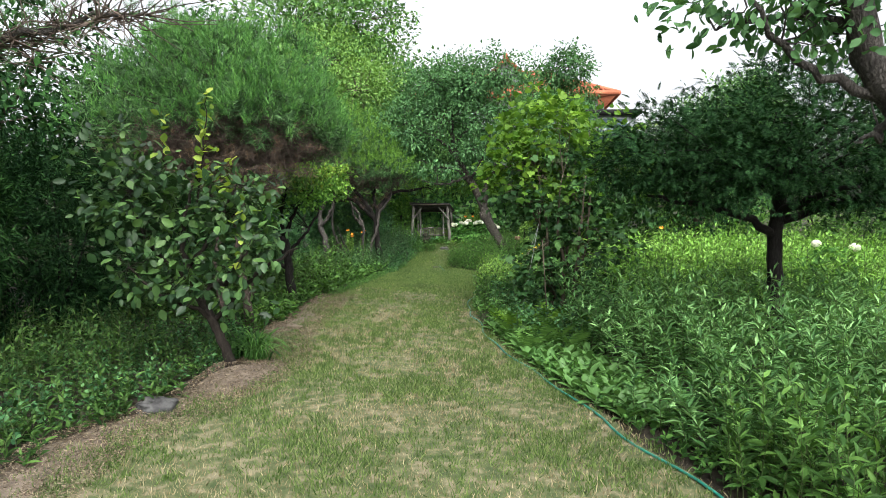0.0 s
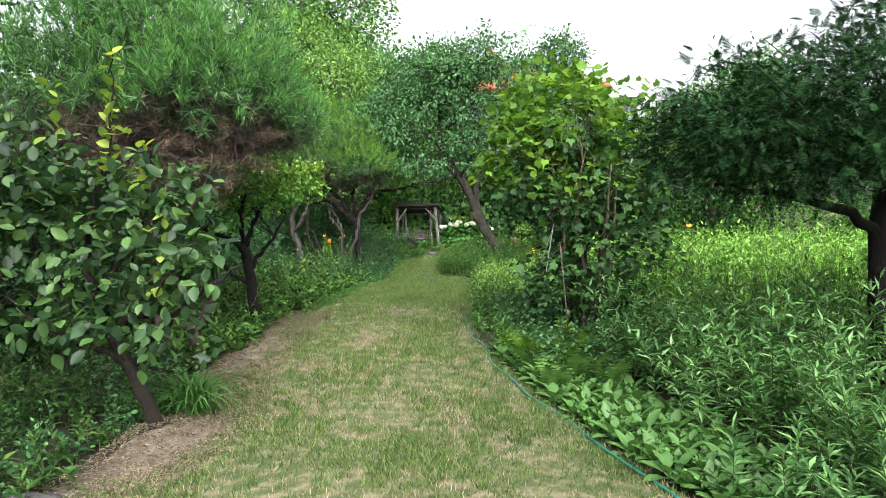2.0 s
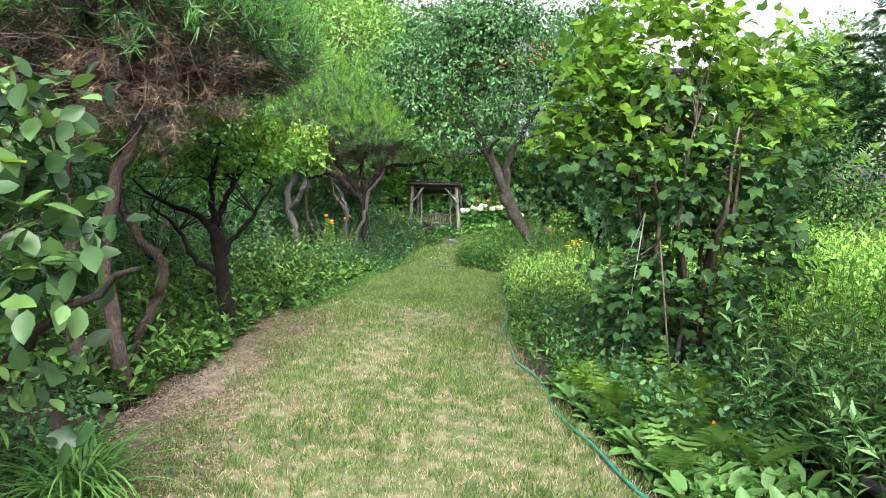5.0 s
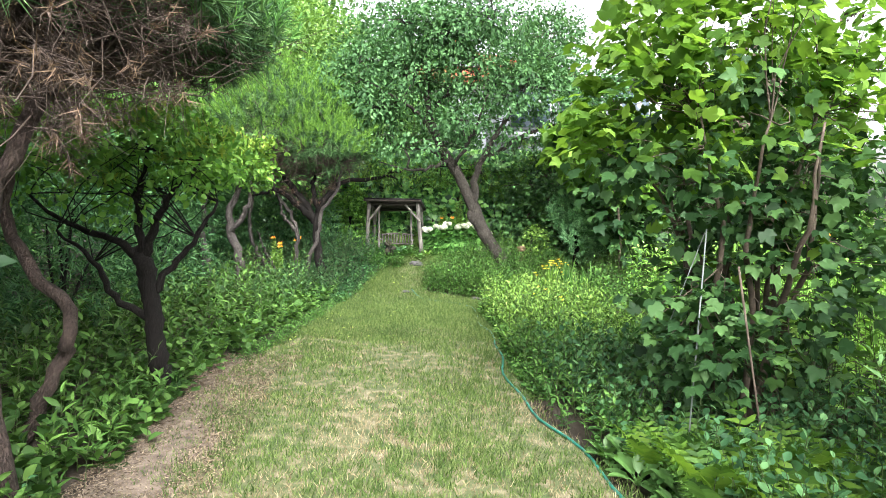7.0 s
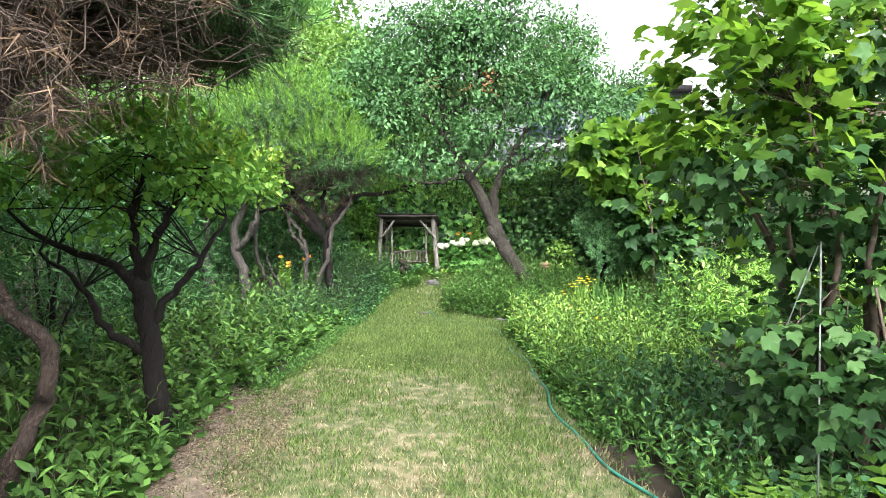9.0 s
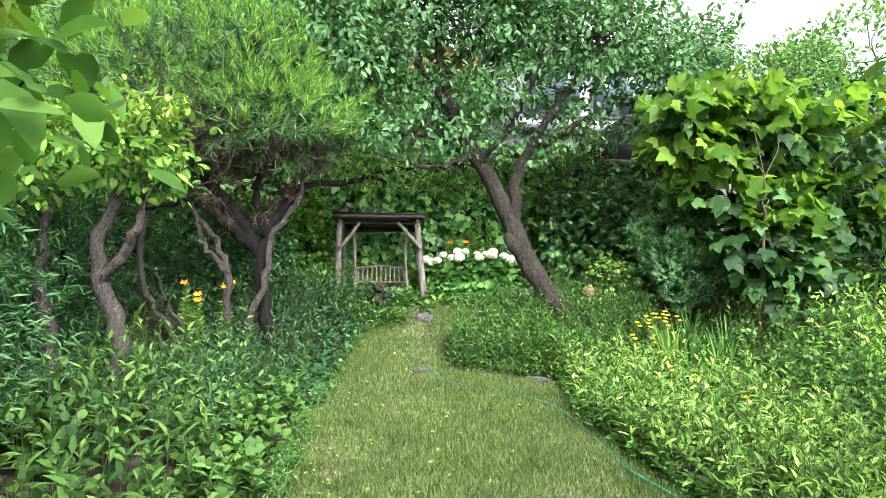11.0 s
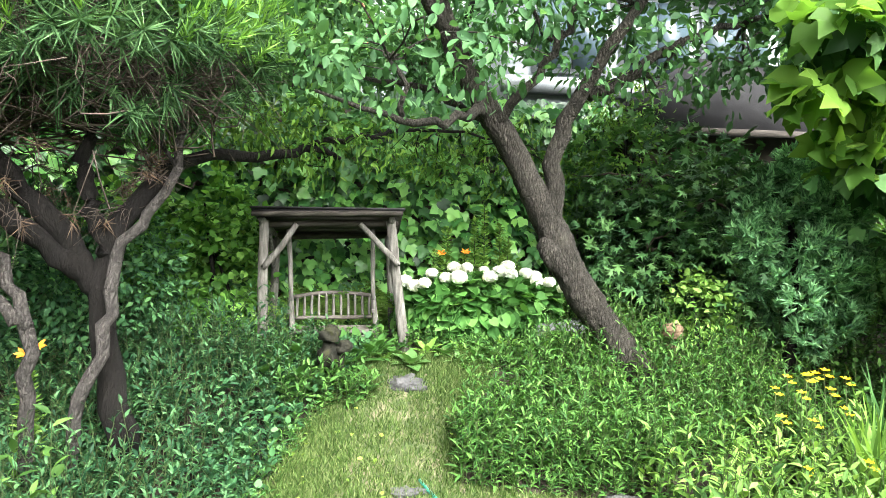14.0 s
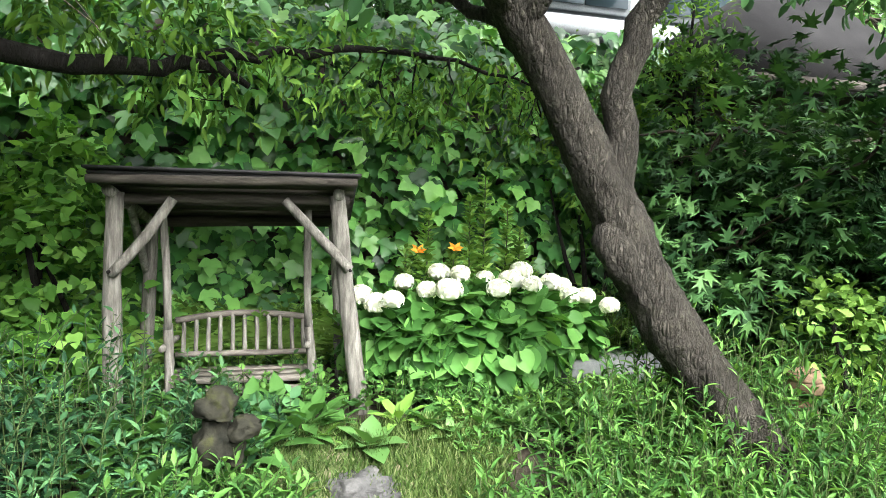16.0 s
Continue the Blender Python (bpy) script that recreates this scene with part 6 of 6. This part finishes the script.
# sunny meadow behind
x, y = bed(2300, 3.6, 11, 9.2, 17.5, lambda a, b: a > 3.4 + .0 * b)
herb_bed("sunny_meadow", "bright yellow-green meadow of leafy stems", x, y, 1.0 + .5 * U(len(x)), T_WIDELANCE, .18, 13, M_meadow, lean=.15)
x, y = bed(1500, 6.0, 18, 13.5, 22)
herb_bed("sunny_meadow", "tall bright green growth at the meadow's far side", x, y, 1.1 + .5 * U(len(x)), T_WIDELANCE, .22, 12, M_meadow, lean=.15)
# under and before the viburnum
x, y = bed(900, 1.2, 4.2, 8.8, 13.5, right_of(.3))
herb_bed("shrub_undergrowth", "dark leafy plants under the shrub", x, y, .3 + .35 * U(len(x)), T_OVAL, .11, 9, M_herb_d, lean=.2)
x, y = bed(520, .9, 2.2, 10.6, 14.2, lambda a, b: (a > R_EDGE(b) + .08) & (a < R_EDGE(b) + .95))
herb_bed("border_edge", "mid-green leafy border plants along the hose", x, y, .2 + .35 * U(len(x)), T_WIDELANCE, .12, 10, M_herb, lean=.2)
x, y = bed(950, .6, 3.0, 13.8, 18.5, lambda a, b: a > R_EDGE(b) + .08 + .1 * (b > 17.7))
herb_bed("pale_border", "pale yellow-green border at the lawn's bend", x, y, .25 + .45 * U(len(x)), T_WIDELANCE, .14, 10, M_herb_l, lean=.2)
x, y = bed(900, .6, 3.2, 12.8, 18.6, lambda a, b: a > R_EDGE(b) + .06 + .1 * (b > 17.7))
herb_bed("green_border", "mid-green leafy plants among the pale ones", x, y, .15 + .5 * U(len(x)), T_WIDELANCE, .15, 10, M_phlox, lean=.22)
y = 12 + 6.4 * U(380)
x = R_EDGE(y) + .02 + .2 * U(380)
herb_bed("border_edge", "low leaves creeping over the hose", x, y, .06 + .12 * U(380), T_OVAL, .08, 8, M_herb, lean=.3)
x, y = bed(900, 3.0, 6.5, 15.5, 21.0)
herb_bed("dark_border", "darker leafy plants behind the flowers", x, y, .5 + .4 * U(len(x)), T_OVAL, .09, 14, M_herb, lean=.12)


def strap_clump(name, at, n, height, width, mat, label, category, droop=.3, reach=.35):
    g = float(G(*at))
    h = Heap()
    hd = rng.random(n) * 6.28
    base = np.stack([at[0] + rng.normal(scale=.06, size=n), at[1] + rng.normal(scale=.06, size=n), np.full(n, g - .02)], -1)
    ribbons(h, base, hd, height * (.6 + .5 * rng.random(n)), height * reach * (.3 + rng.random(n)), np.full(n, width) * (.7 + .5 * rng.random(n)), 6, droop)
    t = thing(name, label, category, (*at, g))
    part("leaves", h, mat, t)
    return t


for x, y, n, hh_ in ((2.35, 17.8, 34, .95), (2.6, 18.0, 28, 1.1), (2.75, 17.6, 22, .9), (3.15, 18.1, 20, .95)):
    strap_clump("iris_clump", (x, y), n, hh_, .018, M_herb if x > 2.5 else M_herb_l, "clump of upright sword-shaped iris leaves", "iris", .12, .3)
for x, y, n, hh_ in ((-1.42, 7.65, 150, .8), (-1.68, 7.85, 90, .7), (-3.2, 10.2, 30, .7), (-2.9, 13.8, 30, .5)):
    strap_clump("daylily_clump", (x, y), n, hh_, .011, M_herb, "arching clump of daylily leaves", "daylily", .65, .75)
for x, y, hgt in ((1.6, 17.1, .72), (1.68, 17.15, .82), (1.75, 17.2, .8), (1.84, 17.15, .85), (1.9, 17.3, .75), (1.35, 17.0, .6), (1.98, 17.1, .8), (1.35, 15.6, .45), (1.5, 15.0, .4), (1.55, 17.3, .65), (1.7, 17.35, .7), (1.8, 17.05, .75), (1.2, 16.6, .4), (1.62, 17.0, .55), (1.88, 17.0, .62), (1.3, 16.0, .45), (1.45, 16.4, .5), (1.15, 15.7, .35)):
    x, y = x + .72, y + 1.3
    g = float(G(x, y))
    t = thing("yellow_flower", "yellow daylily flower on a thin stalk", "flower", (x, y, g), "yellow flowers")
    h = Heap()
    tube(h, curve([(x, y, g), (x + .02, y, g + hgt * .5), (x, y, g + hgt)], 5), [.004, .003], 4)
    part("stalk", h, M_stem, t)
    for k in range(2):
        h = Heap()
        a = np.arange(6) * 1.047
        scatter(h, T_WIDELANCE, np.tile((x + .04 * k, y, g + hgt - .05 * k), (6, 1)), np.stack([np.cos(a), np.sin(a) - .3, np.full(6, .5)], -1), np.tile((0, 0, 1.0), (6, 1)), .042, 1.7)
        part("bloom", h, M_yellow, t, "yellow petals")

# leafy bed before the cherry
x, y = bed(1500, -.5, 2.7, 18.55, 19.9, lambda a, b: (a > R_EDGE(np.maximum(b, 18.72)) + .05) & (b > 18.62 + .05 * np.sin(a * 4)) & (b < np.interp(a, [-.3, .4, .9, 2.4], [19.2, 19.35, 19.7, 19.6])))
q = np.clip((y - 18.6) / .8, 0, 1)
herb_bed("leafy_bed", "dense bed of fresh green leafy stems under the cherry", x, y, (.38 + .2 * U(len(x))) * (1 + q * np.interp(x, [-.3, .5, 1.1, 2.0], [-.3, -.1, .3, .35])), T_WIDELANCE, .125, 15, M_herb, lean=.18, width=.75)
x, y = bed(420, 2.3, 4.2, 18.2, 19.6)
herb_bed("leafy_bed", "leafy green plants between the beds", x, y, .25 + .25 * U(len(x)), T_WIDELANCE, .12, 12, M_herb, lean=.18, width=.8)
x, y = bed(130, -.1, 1.2, 18.5, 18.75, right_of(.02))
herb_bed("border_edge", "small green plants at the bed's foot", x, y, .1 + .14 * U(len(x)), T_WIDELANCE, .09, 9, M_herb, lean=.25)
x, y = bed(650, -2.0, 1.3, 20.1, 21.5)
herb_bed('seat_groundcover', 'low leafy ground cover around the seat', x, y, .08 + .16 * U(len(x)), T_OVAL, .07, 8, M_herb, lean=.2)
x, y = bed(300, .9, 3.0, 19.2, 20.1)
herb_bed("terrace_plants", "low pale plants on the terrace", x, y, .08 + .13 * U(len(x)), T_OVAL, .08, 9, M_herb_l, lean=.15)
x, y = bed(300, 1.2, 3.4, 20.4, 21.5)
herb_bed("terrace_plants", "sunlit green plants behind the slab", x, y, .3 + .3 * U(len(x)), T_WIDELANCE, .12, 11, M_herb_l, lean=.15)

# left border
x, y = bed(1000, -4.6, -1.2, 1.2, 8.2, lambda a, b: a < L_EDGE(b) - np.where(b < 6.2, .12, .42))
hgt = (.3 + .4 * U(len(x))) * np.clip((L_EDGE(y) - x) / 1.2, .45, 1.2)
herb_bed("weedy_border", "bright green weeds and herbs in the border", x, y, hgt, T_WIDELANCE, .14, 12, M_weed, lean=.2)
x, y = bed(800, -4.6, -1.2, 4.2, 9.4, left_of(.4))
herb_bed("ground_cover", "low dark ground cover in the border", x, y, .15 + .25 * U(len(x)), T_OVAL, .08, 9, M_herb_d, lean=.2)
x, y = bed(1000, -5.2, -2.4, 16.5, 21.2, left_of(.5))
herb_bed("shady_border", "dark leafy plants behind the pine", x, y, .35 + .4 * U(len(x)), T_WIDELANCE, .11, 12, M_herb_d, lean=.2)
x, y = bed(560, -4.7, -1.4, 9.2, 18.4, left_of(.3))
hgt = (.3 + .45 * U(len(x))) * np.clip((L_EDGE(y) - x) / .9, .5, 1.3)
herb_bed("shady_border", "taller fresh green herbs beneath the pines", x, y, hgt * 1.15, T_WIDELANCE, .19, 10, M_phlox, lean=.2)
x, y = bed(760, -4.7, -1.4, 9.2, 18.4, left_of(.25))
hgt = (.22 + .35 * U(len(x))) * np.clip((L_EDGE(y) - x) / .9, .5, 1.4)
herb_bed("shady_border", "leafy green plants beneath the pines", x, y, hgt, T_OVAL, .15, 9, M_weed, lean=.2)
x, y = bed(600, -3.4, -.8, 10.5, 18.3, lambda a, b: (a < L_EDGE(b) - .15) & (a > L_EDGE(b) - .9))
herb_bed("border_edge", "fresh green leaves edging the lawn under the pines", x, y, .18 + .22 * U(len(x)), T_HEART, .13, 7, M_phlox, lean=.2)
x, y = bed(1300, -3.2, -.4, 17.6, 20.1, left_of(.1))
herb_bed("bank_plants", "dark dense leafy stems on the bank", x, y, (.32 + .3 * U(len(x))) * np.clip((L_EDGE(y) - x) / .7, .4, 1.1), T_WIDELANCE, .105, 14, M_bank, lean=.25)
x, y = bed(900, -3.4, -.5, 17.4, 20.2, left_of(.05))
herb_bed("ground_cover", "low dark leaves covering the bank's soil", x, y, .08 + .16 * U(len(x)), T_OVAL, .1, 8, M_herb_d, lean=.3)
# low leaves spilling over the lawn's edge
y = 13.2 + 6.6 * U(420)
x = L_EDGE(y) - .22 + .22 * U(420)
herb_bed("border_edge", "low leaves spilling over the lawn's edge", x, y, .08 + .12 * U(420), T_WIDELANCE, .08, 8, M_herb, lean=.3)
x, y = bed(420, .1, 1.7, 19.7, 20.3)
herb_bed("terrace_plants", "low green plants where the lawn meets the terrace", x, y, .05 + .1 * U(len(x)), T_WIDELANCE, .09, 8, M_herb, lean=.25)
x, y = bed(330, 3.4, 6.0, 17.9, 18.7)
herb_bed("dark_border", "tall leafy plants before the arching shrub", x, y, .7 + .5 * U(len(x)), T_WIDELANCE, .13, 14, M_phlox, lean=.15)
x, y = bed(50, -1.35, -.65, 19.4, 19.55)
herb_bed("terrace_plants", "green leafy plants hiding the stone figure's foot", x, y, .16 + .2 * U(len(x)), T_WIDELANCE, .13, 9, M_herb, lean=.25)
x, y = bed(120, 1.55, 2.4, 19.1, 19.4)
herb_bed("terrace_plants", "green leafy plants before the clay ornament", x, y, .25 + .2 * U(len(x)), T_WIDELANCE, .12, 9, M_herb, lean=.25)
y = 4.2 + 6.4 * U(700)
x = R_EDGE(y) + .1 + 1.1 * U(700)
herb_bed("border_edge", "low green plants beneath the hostas", x, y, .06 + .12 * U(700), T_OVAL, .09, 7, M_herb, lean=.25)
